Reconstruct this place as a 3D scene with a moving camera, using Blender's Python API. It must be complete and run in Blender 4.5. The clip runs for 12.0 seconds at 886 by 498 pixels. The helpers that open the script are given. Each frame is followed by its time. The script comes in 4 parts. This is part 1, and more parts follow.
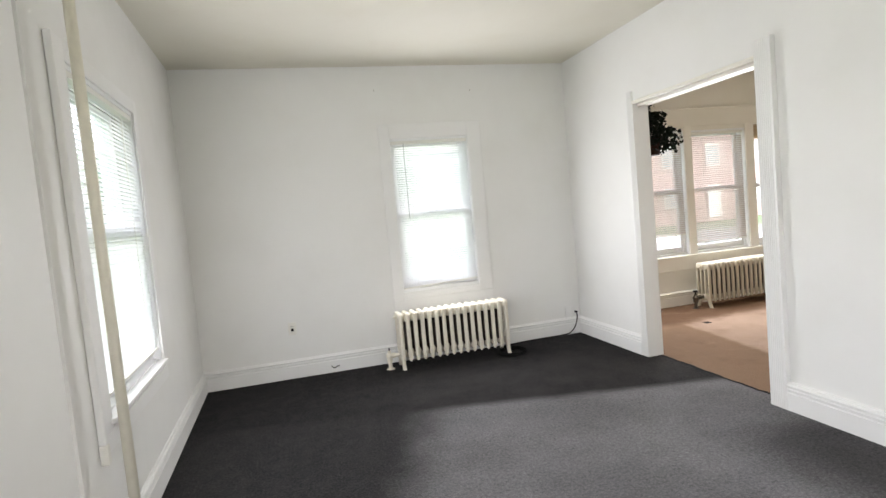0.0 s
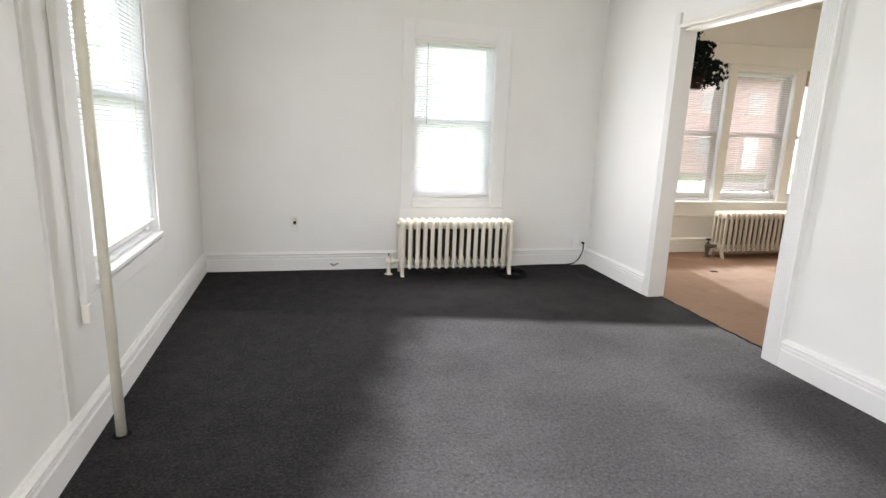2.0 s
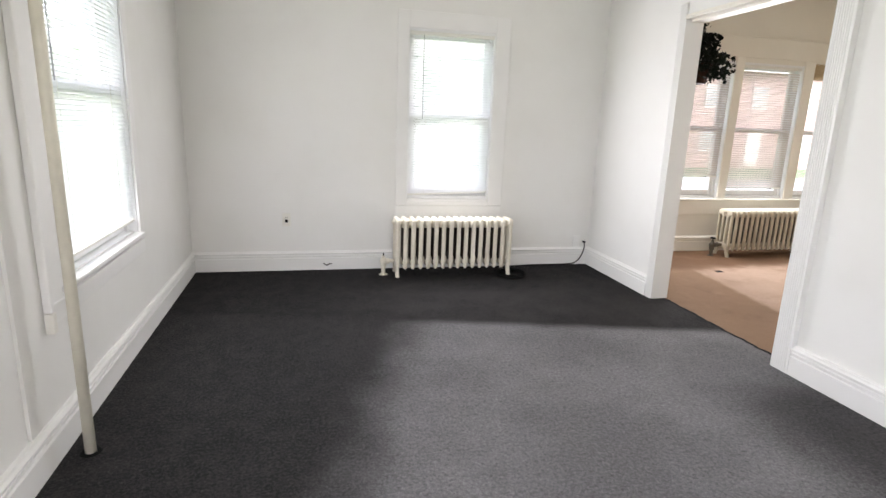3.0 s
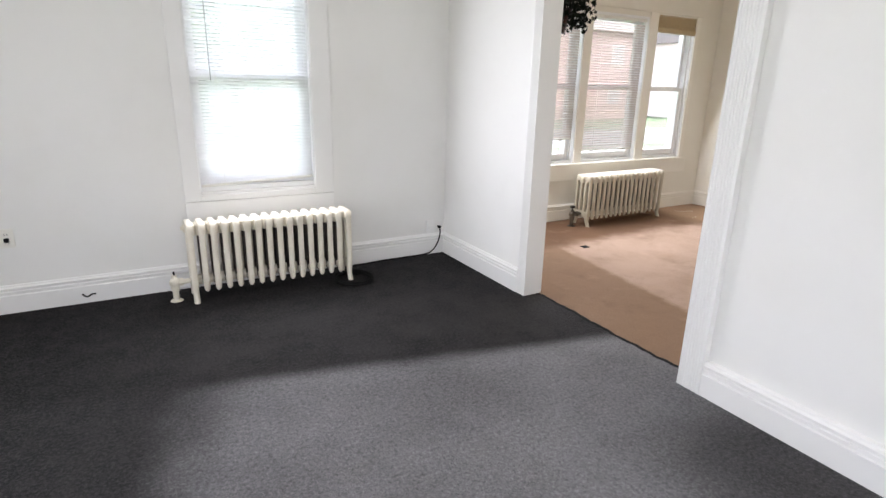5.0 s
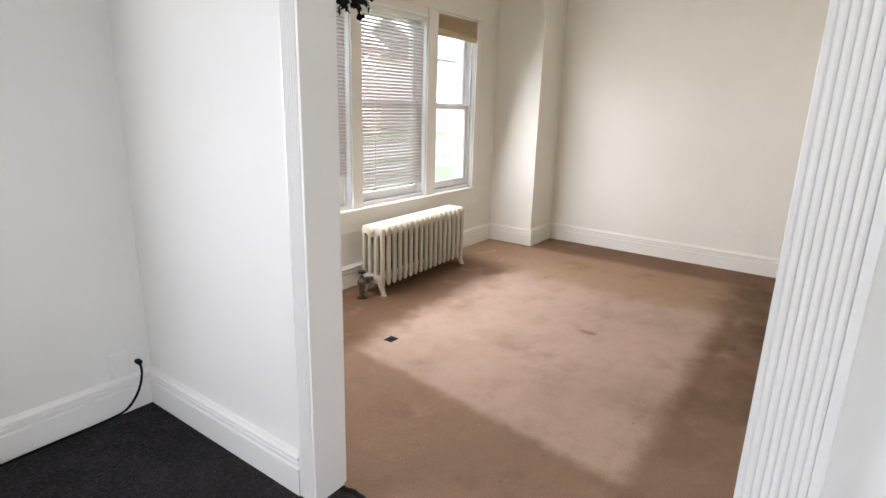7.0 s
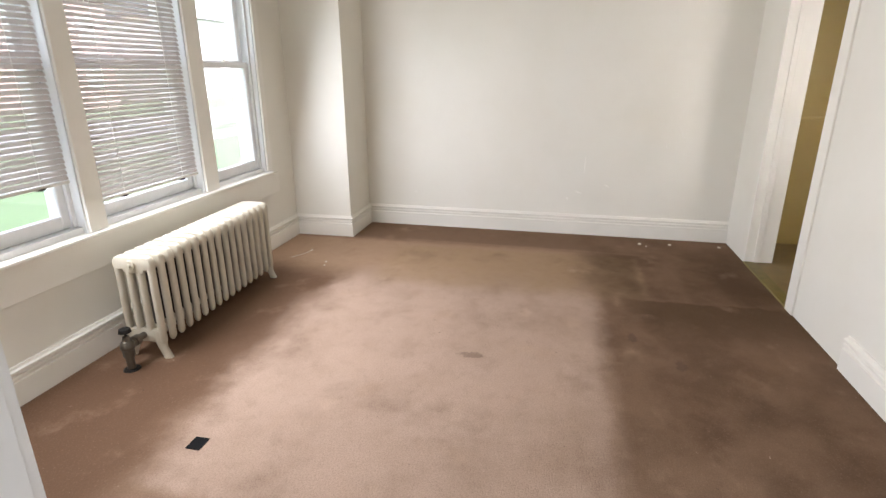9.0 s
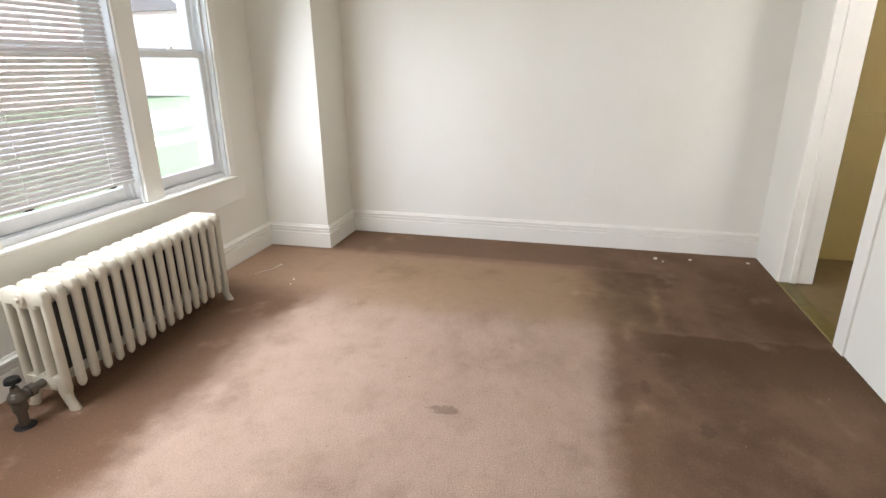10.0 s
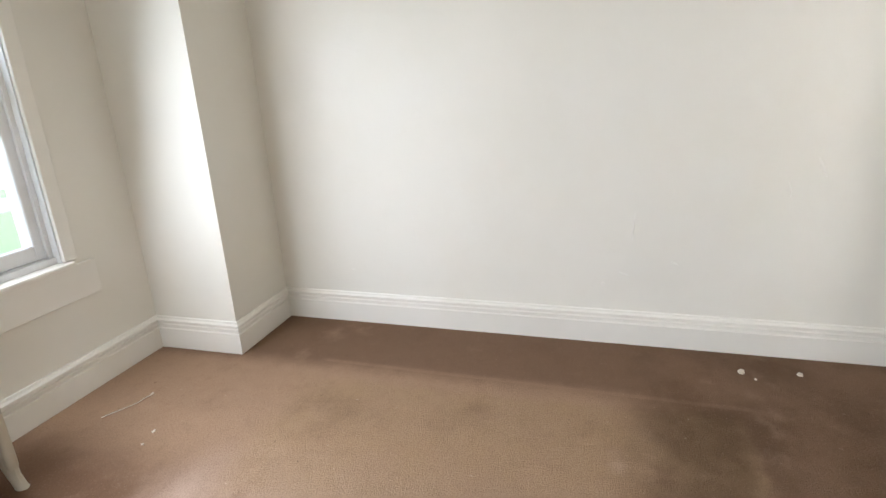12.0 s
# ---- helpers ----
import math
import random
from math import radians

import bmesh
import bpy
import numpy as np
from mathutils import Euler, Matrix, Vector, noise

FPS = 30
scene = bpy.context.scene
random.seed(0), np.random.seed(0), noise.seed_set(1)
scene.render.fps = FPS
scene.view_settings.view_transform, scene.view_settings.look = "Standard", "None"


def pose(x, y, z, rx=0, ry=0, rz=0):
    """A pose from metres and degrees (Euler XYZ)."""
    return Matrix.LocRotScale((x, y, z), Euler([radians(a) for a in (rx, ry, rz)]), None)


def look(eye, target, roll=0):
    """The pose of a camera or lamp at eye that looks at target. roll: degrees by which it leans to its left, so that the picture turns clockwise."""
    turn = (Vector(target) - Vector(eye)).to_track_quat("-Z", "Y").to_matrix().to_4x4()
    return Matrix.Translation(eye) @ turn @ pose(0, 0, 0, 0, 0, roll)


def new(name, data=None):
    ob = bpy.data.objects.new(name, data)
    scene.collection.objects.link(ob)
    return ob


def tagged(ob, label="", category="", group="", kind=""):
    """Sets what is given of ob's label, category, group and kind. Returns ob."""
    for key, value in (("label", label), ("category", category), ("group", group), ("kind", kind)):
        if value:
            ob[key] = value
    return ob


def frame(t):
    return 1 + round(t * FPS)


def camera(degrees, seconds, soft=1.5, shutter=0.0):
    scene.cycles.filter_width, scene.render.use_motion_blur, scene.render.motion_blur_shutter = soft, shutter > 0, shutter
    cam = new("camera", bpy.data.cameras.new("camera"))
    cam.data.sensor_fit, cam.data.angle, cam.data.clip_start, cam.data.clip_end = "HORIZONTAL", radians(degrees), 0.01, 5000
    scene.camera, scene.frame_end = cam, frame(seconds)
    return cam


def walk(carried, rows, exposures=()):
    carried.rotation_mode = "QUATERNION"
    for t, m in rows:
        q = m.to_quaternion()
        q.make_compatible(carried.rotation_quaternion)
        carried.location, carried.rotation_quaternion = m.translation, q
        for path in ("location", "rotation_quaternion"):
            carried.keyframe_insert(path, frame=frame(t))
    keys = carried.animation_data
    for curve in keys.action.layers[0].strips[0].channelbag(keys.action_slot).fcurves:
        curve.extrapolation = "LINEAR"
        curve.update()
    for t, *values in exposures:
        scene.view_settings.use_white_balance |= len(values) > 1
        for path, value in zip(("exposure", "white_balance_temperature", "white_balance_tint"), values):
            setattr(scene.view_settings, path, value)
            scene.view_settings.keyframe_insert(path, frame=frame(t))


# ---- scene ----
cam = camera(78.7, 12.0)
EXPOSURES = [(0, 3.95, 6650, 15), (2.5, 4.05, 6650, 17), (4.5, 4.07, 6450, 18), (6, 3.97, 6350, 18), (7.5, 3.95, 6400, 18), (9.5, 4.0, 6200, 16), (11, 4.15, 6000, 14), (12, 4.1, 6000, 14)]
PATH = [
    (0, (0.167, 0.187, 1.412), (0.685, 2.114, 1.278), -5.2),
    (0.5, (0.07, 0.179, 1.414), (0.516, 2.122, 1.249), -2.3),
    (1, (0.055, 0.207, 1.371), (0.486, 2.138, 1.08), 0.5),
    (1.5, (0.138, 0.215, 1.349), (0.55, 2.132, 0.955), 1.5),
    (2, (0.265, 0.267, 1.342), (0.71, 2.168, 0.91), 2.1),
    (2.5, (0.346, 0.308, 1.354), (0.763, 2.215, 0.917), 2.0),
    (2.7, (0.339, 0.34, 1.353), (0.763, 2.245, 0.914), 2.0),
    (4.3, (0.529, 0.999, 1.345), (1.195, 2.799, 0.782), 1.9),
    (4.5, (0.622, 1.109, 1.373), (1.36, 2.877, 0.797), 1.4),
    (5, (0.79, 1.433, 1.389), (1.731, 3.1, 0.809), 1.3),
    (5.5, (1.054, 1.771, 1.375), (2.178, 3.326, 0.81), 1.0),
    (6, (1.317, 2.17, 1.388), (2.621, 3.587, 0.846), 1.1),
    (6.5, (1.579, 2.541, 1.384), (3.044, 3.788, 0.836), 1.5),
    (7, (1.906, 2.898, 1.416), (3.484, 4.013, 0.9), 1.6),
    (7.5, (2.113, 3.166, 1.4), (3.823, 4.054, 0.862), 2.1),
    (9.3, (2.928, 3.658, 1.364), (4.785, 4.042, 0.728), -0.4),
    (9.5, (3.048, 3.616, 1.362), (4.901, 4.046, 0.746), -0.5),
    (10, (3.335, 3.567, 1.331), (5.172, 4.016, 0.682), -0.5),
    (10.5, (3.704, 3.583, 1.316), (5.521, 4.122, 0.679), -0.6),
    (11, (4.083, 3.584, 1.296), (5.863, 4.258, 0.682), -1.6),
    (11.5, (4.465, 3.588, 1.303), (6.233, 4.287, 0.682), -2.6),
    (12, (4.832, 3.607, 1.315), (6.661, 4.144, 0.708), -2.9),
]
walk(cam, [(t, look(eye, target, roll)) for t, eye, target, roll in PATH], EXPOSURES)

# ---- world and light ----
world = bpy.data.worlds.new("overcast_day")
scene.world = world
world.use_nodes = True
wn = world.node_tree.nodes
sky = wn.new("ShaderNodeTexSky")
sky.sky_type, sky.sun_disc = "NISHITA", False
sky.sun_elevation, sky.sun_rotation = radians(38), radians(108)
sky.air_density, sky.dust_density, sky.ozone_density = 1.0, 4.0, 1.0
wn["Background"].inputs["Strength"].default_value = 0.098
cloud = wn.new("ShaderNodeHueSaturation")
cloud.inputs["Saturation"].default_value = 0.35
world.node_tree.links.new(sky.outputs[0], cloud.inputs["Color"])
world.node_tree.links.new(cloud.outputs[0], wn["Background"].inputs["Color"])

sun = new("sun", bpy.data.lights.new("sun", "SUN"))
sun.data.energy, sun.data.angle, sun.data.color = 0.6, radians(25), (1.0, 0.96, 0.9)
sun.matrix_world = look((30, -10, 25), (0, 0, 0))


def window_light(m, w, h, watts):
    """A lamp that stands in for sky light, just inside a window or an added opening."""
    ob = new("window_light", bpy.data.lights.new("window_light", "AREA"))
    ob.data.shape, ob.data.size, ob.data.size_y, ob.data.energy, ob.data.color = "RECTANGLE", w, h, watts, SKYLIGHT
    ob.matrix_world = m
    return ob


SKYLIGHT = (0.93, 0.975, 1.0)
window_light(pose(1.517, 5.33, 1.33, -86), 0.72, 1.16, 2.2)
window_light(pose(-0.655, 3.38, 1.38, -84, 0, 91.3), 0.98, 1.30, 1.2)
window_light(pose(4.45, 5.71, 1.22, -75), 0.74, 1.04, 1.9)
window_light(pose(5.365, 5.71, 1.22, -75), 0.74, 1.04, 1.7)
window_light(pose(6.22, 5.71, 1.22, -75), 0.56, 1.04, 0.62)
# south and rear west: unseen openings added to brighten the first room
window_light(pose(1.0, -1.66, 1.5, 85), 1.3, 1.4, 1.2)
window_light(pose(-0.56, 0.4, 1.5, -82, 0, 91.3), 1.3, 1.4, 1.5)
# hall: a lamp at an unseen added opening, to lift the ochre wall
window_light(pose(5.37, 1.3, 1.45, 90, 0, -90), 0.7, 1.2, 0.1)


# ---- materials ----
class Mat:
    """A small wrapper that wires up a Principled material from world-space noise."""

    def __init__(self, name, rough=0.5, metal=0.0):
        self.m = bpy.data.materials.new(name)
        self.m.use_nodes = True
        self.t = self.m.node_tree
        self.b = self.t.nodes["Principled BSDF"]
        self.b.inputs["Roughness"].default_value = rough
        self.b.inputs["Metallic"].default_value = metal
        self.pos = self.t.nodes.new("ShaderNodeNewGeometry").outputs["Position"]

    def link(self, a, b):
        self.t.links.new(a, b)

    def node(self, kind, **props):
        n = self.t.nodes.new(kind)
        for k, v in props.items():
            n.inputs[k].default_value = v
        return n

    def noise(self, scale, detail=4.0, rough=0.55, distortion=0.0, stretch=None):
        n = self.node("ShaderNodeTexNoise", Scale=scale, Detail=detail, Roughness=rough, Distortion=distortion)
        src = self.pos
        if stretch:
            v = self.t.nodes.new("ShaderNodeVectorMath")
            v.operation = "MULTIPLY"
            v.inputs[1].default_value = stretch
            self.link(self.pos, v.inputs[0])
            src = v.outputs[0]
        self.link(src, n.inputs["Vector"])
        return n.outputs["Fac"]

    def ramp(self, fac, lo, hi, a=0.0, b=1.0):
        n = self.t.nodes.new("ShaderNodeMapRange")
        n.interpolation_type = "SMOOTHSTEP"
        for i, v in ((1, lo), (2, hi), (3, a), (4, b)):
            n.inputs[i].default_value = v
        self.link(fac, n.inputs[0])
        return n.outputs[0]

    def math(self, op, a, b):
        n = self.t.nodes.new("ShaderNodeMath")
        n.operation = op
        for i, v in enumerate((a, b)):
            if isinstance(v, (int, float)):
                n.inputs[i].default_value = v
            else:
                self.link(v, n.inputs[i])
        return n.outputs[0]

    def mix(self, fac, a, b, blend="MIX"):
        n = self.t.nodes.new("ShaderNodeMix")
        n.data_type, n.blend_type = "RGBA", blend
        for i, v in ((0, fac), (6, a), (7, b)):
            if isinstance(v, (int, float)):
                n.inputs[i].default_value = v
            elif isinstance(v, tuple):
                n.inputs[i].default_value = (*v, 1)
            else:
                self.link(v, n.inputs[i])
        return n.outputs[2]

    def axes(self):
        n = self.t.nodes.new("ShaderNodeSeparateXYZ")
        self.link(self.pos, n.inputs[0])
        return n.outputs

    def color(self, c):
        if isinstance(c, tuple):
            self.b.inputs["Base Color"].default_value = (*c, 1)
        else:
            self.link(c, self.b.inputs["Base Color"])
        return self

    def rough(self, r):
        self.link(r, self.b.inputs["Roughness"])
        return self

    def bump(self, height, strength, distance=0.01):
        n = self.node("ShaderNodeBump", Strength=strength, Distance=distance)
        self.link(height, n.inputs["Height"])
        self.link(n.outputs[0], self.b.inputs["Normal"])
        return self


def paint(name, base, dirt, rough=0.55, grain=60.0, grain_bump=0.12, wave=1.0):
    """Old wall paint: faint stains, roller texture and uneven plaster."""
    k = Mat(name, rough)
    big = k.ramp(k.noise(1.3, 5), 0.42, 0.72)
    fine = k.ramp(k.noise(14, 4), 0.52, 0.78)
    c = k.mix(k.math("MULTIPLY", big, 0.5), base, dirt)
    c = k.mix(k.math("MULTIPLY", fine, 0.12), c, dirt)
    k.color(c)
    k.rough(k.ramp(k.noise(5, 3), 0.3, 0.7, rough - 0.08, rough + 0.1))
    h = k.math("ADD", k.math("MULTIPLY", k.noise(grain, 3), grain_bump), k.math("MULTIPLY", k.noise(3.2, 3), wave))
    k.bump(h, 0.25, 0.01)
    return k.m


WALL_COOL = paint("wall_paint_cool_white", (0.80, 0.792, 0.768), (0.74, 0.727, 0.69))
WALL_WARM = paint("wall_paint_cream_white", (0.81, 0.776, 0.692), (0.75, 0.71, 0.61))
CEIL = paint("ceiling_paint", (0.76, 0.725, 0.63), (0.70, 0.655, 0.54), 0.8)
TRIM = paint("trim_gloss_white", (0.82, 0.812, 0.795), (0.75, 0.74, 0.71), 0.36, 90, 0.02, 0.06)
TRIM_WARM = paint("trim_gloss_cream", (0.85, 0.815, 0.735), (0.77, 0.73, 0.64), 0.36, 90, 0.02, 0.06)
OCHRE = paint("hall_paint_ochre", (0.38, 0.28, 0.09), (0.33, 0.24, 0.075), 0.6)


def carpet_dark():
    """Charcoal loop carpet, worn paler over the middle of the room with a clear edge towards the window."""
    k = Mat("charcoal_carpet", 0.95)
    x, y, z = k.axes()
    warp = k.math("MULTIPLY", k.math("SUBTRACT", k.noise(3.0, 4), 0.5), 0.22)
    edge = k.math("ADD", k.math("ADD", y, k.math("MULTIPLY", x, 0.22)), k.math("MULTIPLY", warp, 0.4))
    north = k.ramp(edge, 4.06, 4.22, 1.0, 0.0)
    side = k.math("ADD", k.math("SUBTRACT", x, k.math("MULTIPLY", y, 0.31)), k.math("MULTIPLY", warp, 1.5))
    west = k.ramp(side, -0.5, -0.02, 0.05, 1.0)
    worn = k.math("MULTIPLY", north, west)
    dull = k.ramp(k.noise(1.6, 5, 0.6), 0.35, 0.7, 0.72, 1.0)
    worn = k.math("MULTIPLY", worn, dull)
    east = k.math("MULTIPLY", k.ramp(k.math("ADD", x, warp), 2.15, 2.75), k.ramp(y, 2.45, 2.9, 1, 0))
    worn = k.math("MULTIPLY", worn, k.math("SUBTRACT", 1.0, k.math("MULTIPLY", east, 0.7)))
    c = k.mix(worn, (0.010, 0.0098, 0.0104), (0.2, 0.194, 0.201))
    # grey mottle outside the worn part, fading out to the north and west
    grey_mottle = k.math("MULTIPLY", k.ramp(k.math("ADD", y, k.math("MULTIPLY", warp, 2.0)), 4.25, 5.0, 1, 0), k.ramp(k.math("ADD", x, warp), 0.0, 1.1))
    grey_mottle = k.math("MULTIPLY", grey_mottle, k.ramp(k.noise(2.4, 5, 0.65), 0.35, 0.65, 0.25, 1.0))
    c = k.mix(k.math("MULTIPLY", grey_mottle, k.math("MULTIPLY", k.math("SUBTRACT", 1.0, worn), 0.42)), c, (0.075, 0.068, 0.067))
    patch = k.ramp(k.noise(9, 6, 0.7), 0.4, 0.68)
    c = k.mix(k.math("MULTIPLY", patch, 0.5), c, k.mix(worn, (0.034, 0.032, 0.032), (0.21, 0.204, 0.21)))
    fleck = k.ramp(k.noise(72, 6, 0.85, 0.3), 0.42, 0.7)
    c = k.mix(k.math("MULTIPLY", fleck, 0.6), c, k.mix(worn, (0.085, 0.079, 0.078), (0.44, 0.43, 0.44)))
    tuft = k.ramp(k.noise(48, 5, 0.8), 0.45, 0.72)
    c = k.mix(k.math("MULTIPLY", tuft, 0.5), c, (0.012, 0.011, 0.012))
    k.color(c)
    k.b.inputs["Specular IOR Level"].default_value = 0.1
    k.bump(k.math("ADD", k.noise(150, 2, 0.7), k.math("MULTIPLY", k.noise(60, 3), 1.0)), 0.85, 0.013)
    return k.m


def carpet_brown():
    """Tan-brown carpet with a faded rectangle where furniture stood, dark traffic marks and stains, and shade painted
    in by the bay and the hall door.
    """
    k = Mat("brown_carpet", 0.95)
    x, y, z = k.axes()

    def band(v, lo0, lo1, hi0, hi1):
        return k.math("MULTIPLY", k.ramp(v, lo0, lo1), k.ramp(v, hi0, hi1, 1, 0))

    def blob(cx, cy, rx, ry, wob, lo=0.2):
        dx = k.math("MULTIPLY", k.math("SUBTRACT", x, cx), 1 / rx)
        dy = k.math("MULTIPLY", k.math("SUBTRACT", y, cy), 1 / ry)
        d = k.math("ADD", k.math("MULTIPLY", dx, dx), k.math("MULTIPLY", dy, dy))
        return k.ramp(k.math("ADD", d, k.math("MULTIPLY", k.math("SUBTRACT", wob, 0.5), 3.2)), lo, 1.0, 1, 0)

    n_mid = k.noise(2.6, 5)
    warp = k.math("MULTIPLY", k.math("SUBTRACT", n_mid, 0.5), 0.3)
    small = k.math("MULTIPLY", k.math("SUBTRACT", k.noise(9, 4), 0.5), 0.09)
    xw, yw = k.math("ADD", k.math("ADD", x, warp), small), k.math("SUBTRACT", k.math("SUBTRACT", y, warp), small)
    xs, ys = k.math("ADD", x, small), k.math("ADD", y, small)
    # ground tone, paler towards the opening and in the older outline by the far wall
    c = k.mix(k.ramp(xw, 3.6, 5.0), (0.27, 0.19, 0.135), (0.205, 0.138, 0.094))
    c = k.mix(k.math("MULTIPLY", band(xs, 5.9, 6.4, 6.84, 7.0), k.ramp(yw, 3.2, 3.6)), c, (0.37, 0.265, 0.186))
    # the faded rectangle: sharp towards the opening and the hall, soft towards the bay and the far wall
    skew = k.math("SUBTRACT", xs, k.math("MULTIPLY", k.math("SUBTRACT", y, 4.25), 0.14))
    side = k.math("MULTIPLY", k.ramp(skew, 3.88, 3.97), k.ramp(ys, 3.29, 3.42))
    reach = k.math("SUBTRACT", yw, k.math("MULTIPLY", band(x, 4.4, 5.0, 5.6, 6.1), 0.2))
    soft = k.math("MULTIPLY", k.ramp(xw, 5.95, 6.4, 1, 0), k.ramp(reach, 4.92, 5.14, 1, 0))
    faded = k.math("MULTIPLY", side, soft)
    faded = k.math("MULTIPLY", faded, k.ramp(k.noise(1.9, 5, 0.6), 0.25, 0.6, 0.66, 1.0))
    c = k.mix(faded, c, (0.46, 0.36, 0.3))
    # unfaded brown along the bay, with shade round the radiator painted into it
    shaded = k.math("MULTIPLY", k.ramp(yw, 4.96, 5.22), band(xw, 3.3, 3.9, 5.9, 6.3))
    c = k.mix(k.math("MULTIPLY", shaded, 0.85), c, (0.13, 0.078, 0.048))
    # an older outline along the far wall
    olive = k.math("MULTIPLY", band(xs, 5.9, 6.2, 6.78, 6.86), band(ys, 3.0, 3.05, 4.75, 4.95))
    c = k.mix(k.math("MULTIPLY", k.math("MULTIPLY", olive, k.ramp(k.noise(3.4, 5, 0.65), 0.3, 0.65, 0.45, 1.0)), 0.75), c, (0.36, 0.265, 0.168))
    ridge = k.math("MULTIPLY", band(k.math("SUBTRACT", x, k.math("MULTIPLY", k.math("SUBTRACT", y, 3.0), 0.03)), 6.90, 6.91, 6.92, 6.94), band(y, 2.95, 3.0, 4.85, 4.9))
    c = k.mix(k.math("MULTIPLY", ridge, 0.4), c, (0.33, 0.23, 0.165))
    # dark traffic marks towards the hall door
    blot = k.ramp(k.noise(2.6, 5, 0.62), 0.36, 0.66)
    path = k.math("MULTIPLY", k.ramp(ys, 3.22, 3.52, 1, 0), k.ramp(xw, 3.9, 5.0))
    c = k.mix(k.math("MULTIPLY", path, k.math("MULTIPLY", blot, 0.52)), c, (0.075, 0.047, 0.029))
    stripe = k.math("MULTIPLY", band(xs, 5.4, 5.9, 6.01, 6.05), k.ramp(ys, 3.0, 3.25, 1, 0))
    c = k.mix(k.math("MULTIPLY", stripe, 0.8), c, (0.09, 0.058, 0.034))
    strip = k.math("MULTIPLY", band(xs, 5.85, 6.2, 6.8, 6.95), band(ys, 3.02, 3.10, 3.15, 3.6))
    c = k.mix(k.math("MULTIPLY", strip, 0.5), c, (0.085, 0.056, 0.032))
    wob = k.noise(4.5, 6, 0.7, 0.6)
    for cx, cy, rx, ry in ((4.72, 2.98, 0.16, 0.1), (5.22, 2.85, 0.15, 0.07), (4.94, 2.75, 0.13, 0.09), (4.5, 2.8, 0.12, 0.1), (5.72, 3.03, 0.2, 0.1), (4.6, 2.5, 0.2, 0.12)):
        c = k.mix(k.math("MULTIPLY", blob(cx, cy, rx * 1.3, ry * 1.3, wob, -1.6), 1.0), c, (0.07, 0.044, 0.028))
    for cx, cy, rx, ry in ((4.62, 4.55, 0.07, 0.05), (4.66, 4.0, 0.09, 0.05), (5.62, 3.5, 0.12, 0.06), (5.7, 3.78, 0.1, 0.05), (6.5, 3.5, 0.1, 0.05)):
        c = k.mix(k.math("MULTIPLY", blob(cx, cy, rx, ry, wob, -1.0), 0.5), c, (0.6, 0.47, 0.37))
    # darker before the doorway: the light missing there is put into the colour
    by_door = k.math("MULTIPLY", band(xw, 5.95, 6.15, 7.0, 7.3), k.ramp(yw, 2.35, 2.85, 1, 0))
    c = k.mix(k.math("MULTIPLY", by_door, 0.3), c, (0.06, 0.038, 0.022))
    mottled = k.ramp(k.noise(3.1, 5, 0.6), 0.5, 0.8)
    c = k.mix(k.math("MULTIPLY", mottled, 0.42), c, (0.13, 0.080, 0.052))
    pale = k.ramp(k.noise(3.9, 6, 0.6), 0.55, 0.85)
    c = k.mix(k.math("MULTIPLY", pale, 0.45), c, (0.50, 0.37, 0.275))
    fine = k.noise(24, 5, 0.7)
    burn = k.math("MAXIMUM", blob(5.145, 4.015, 0.035, 0.08, fine), blob(5.24, 3.0, 0.06, 0.035, fine))
    burn = k.math("MAXIMUM", burn, blob(5.5, 3.2, 0.07, 0.03, fine))
    c = k.mix(k.math("MULTIPLY", burn, 0.45), c, (0.075, 0.052, 0.045))
    cloud = k.ramp(k.noise(13, 5, 0.7), 0.48, 0.75)
    c = k.mix(k.math("MULTIPLY", cloud, 0.15), c, (0.10, 0.065, 0.045))
    speck = k.ramp(k.noise(33, 2, 0.5), 0.74, 0.78)
    c = k.mix(k.math("MULTIPLY", speck, 0.6), c, (0.06, 0.04, 0.03))
    lint = k.ramp(k.noise(41, 2, 0.5, 0.8), 0.75, 0.79)
    c = k.mix(k.math("MULTIPLY", lint, 0.45), c, (0.6, 0.5, 0.42))
    pile = k.ramp(k.noise(150, 3, 0.75), 0.4, 0.68)
    c = k.mix(k.math("MULTIPLY", pile, 0.3), c, (0.11, 0.07, 0.05))
    light_pile = k.ramp(k.noise(110, 3, 0.75), 0.55, 0.75)
    c = k.mix(k.math("MULTIPLY", light_pile, 0.22), c, (0.52, 0.41, 0.33))
    c = k.mix(1.0, c, (1.07, 0.97, 0.88), "MULTIPLY")
    k.color(c)
    k.b.inputs["Specular IOR Level"].default_value = 0.1
    k.bump(k.math("ADD", k.noise(170, 2, 0.7), k.math("MULTIPLY", k.noise(10, 4), 1.6)), 0.6, 0.010)
    return k.m


CARPET_A, CARPET_B = carpet_dark(), carpet_brown()


def plain(name, base, rough=0.5, metal=0.0, var=0.25, scale=30.0, bump=0.1):
    k = Mat(name, rough, metal)
    k.color(k.mix(k.math("MULTIPLY", k.ramp(k.noise(scale, 4), 0.35, 0.75), var), base, tuple(c * 0.6 for c in base)))
    k.bump(k.noise(scale * 3, 3), bump, 0.004)
    if max(base) < 0.05:
        k.b.inputs["Specular IOR Level"].default_value = 0.12
    return k.m


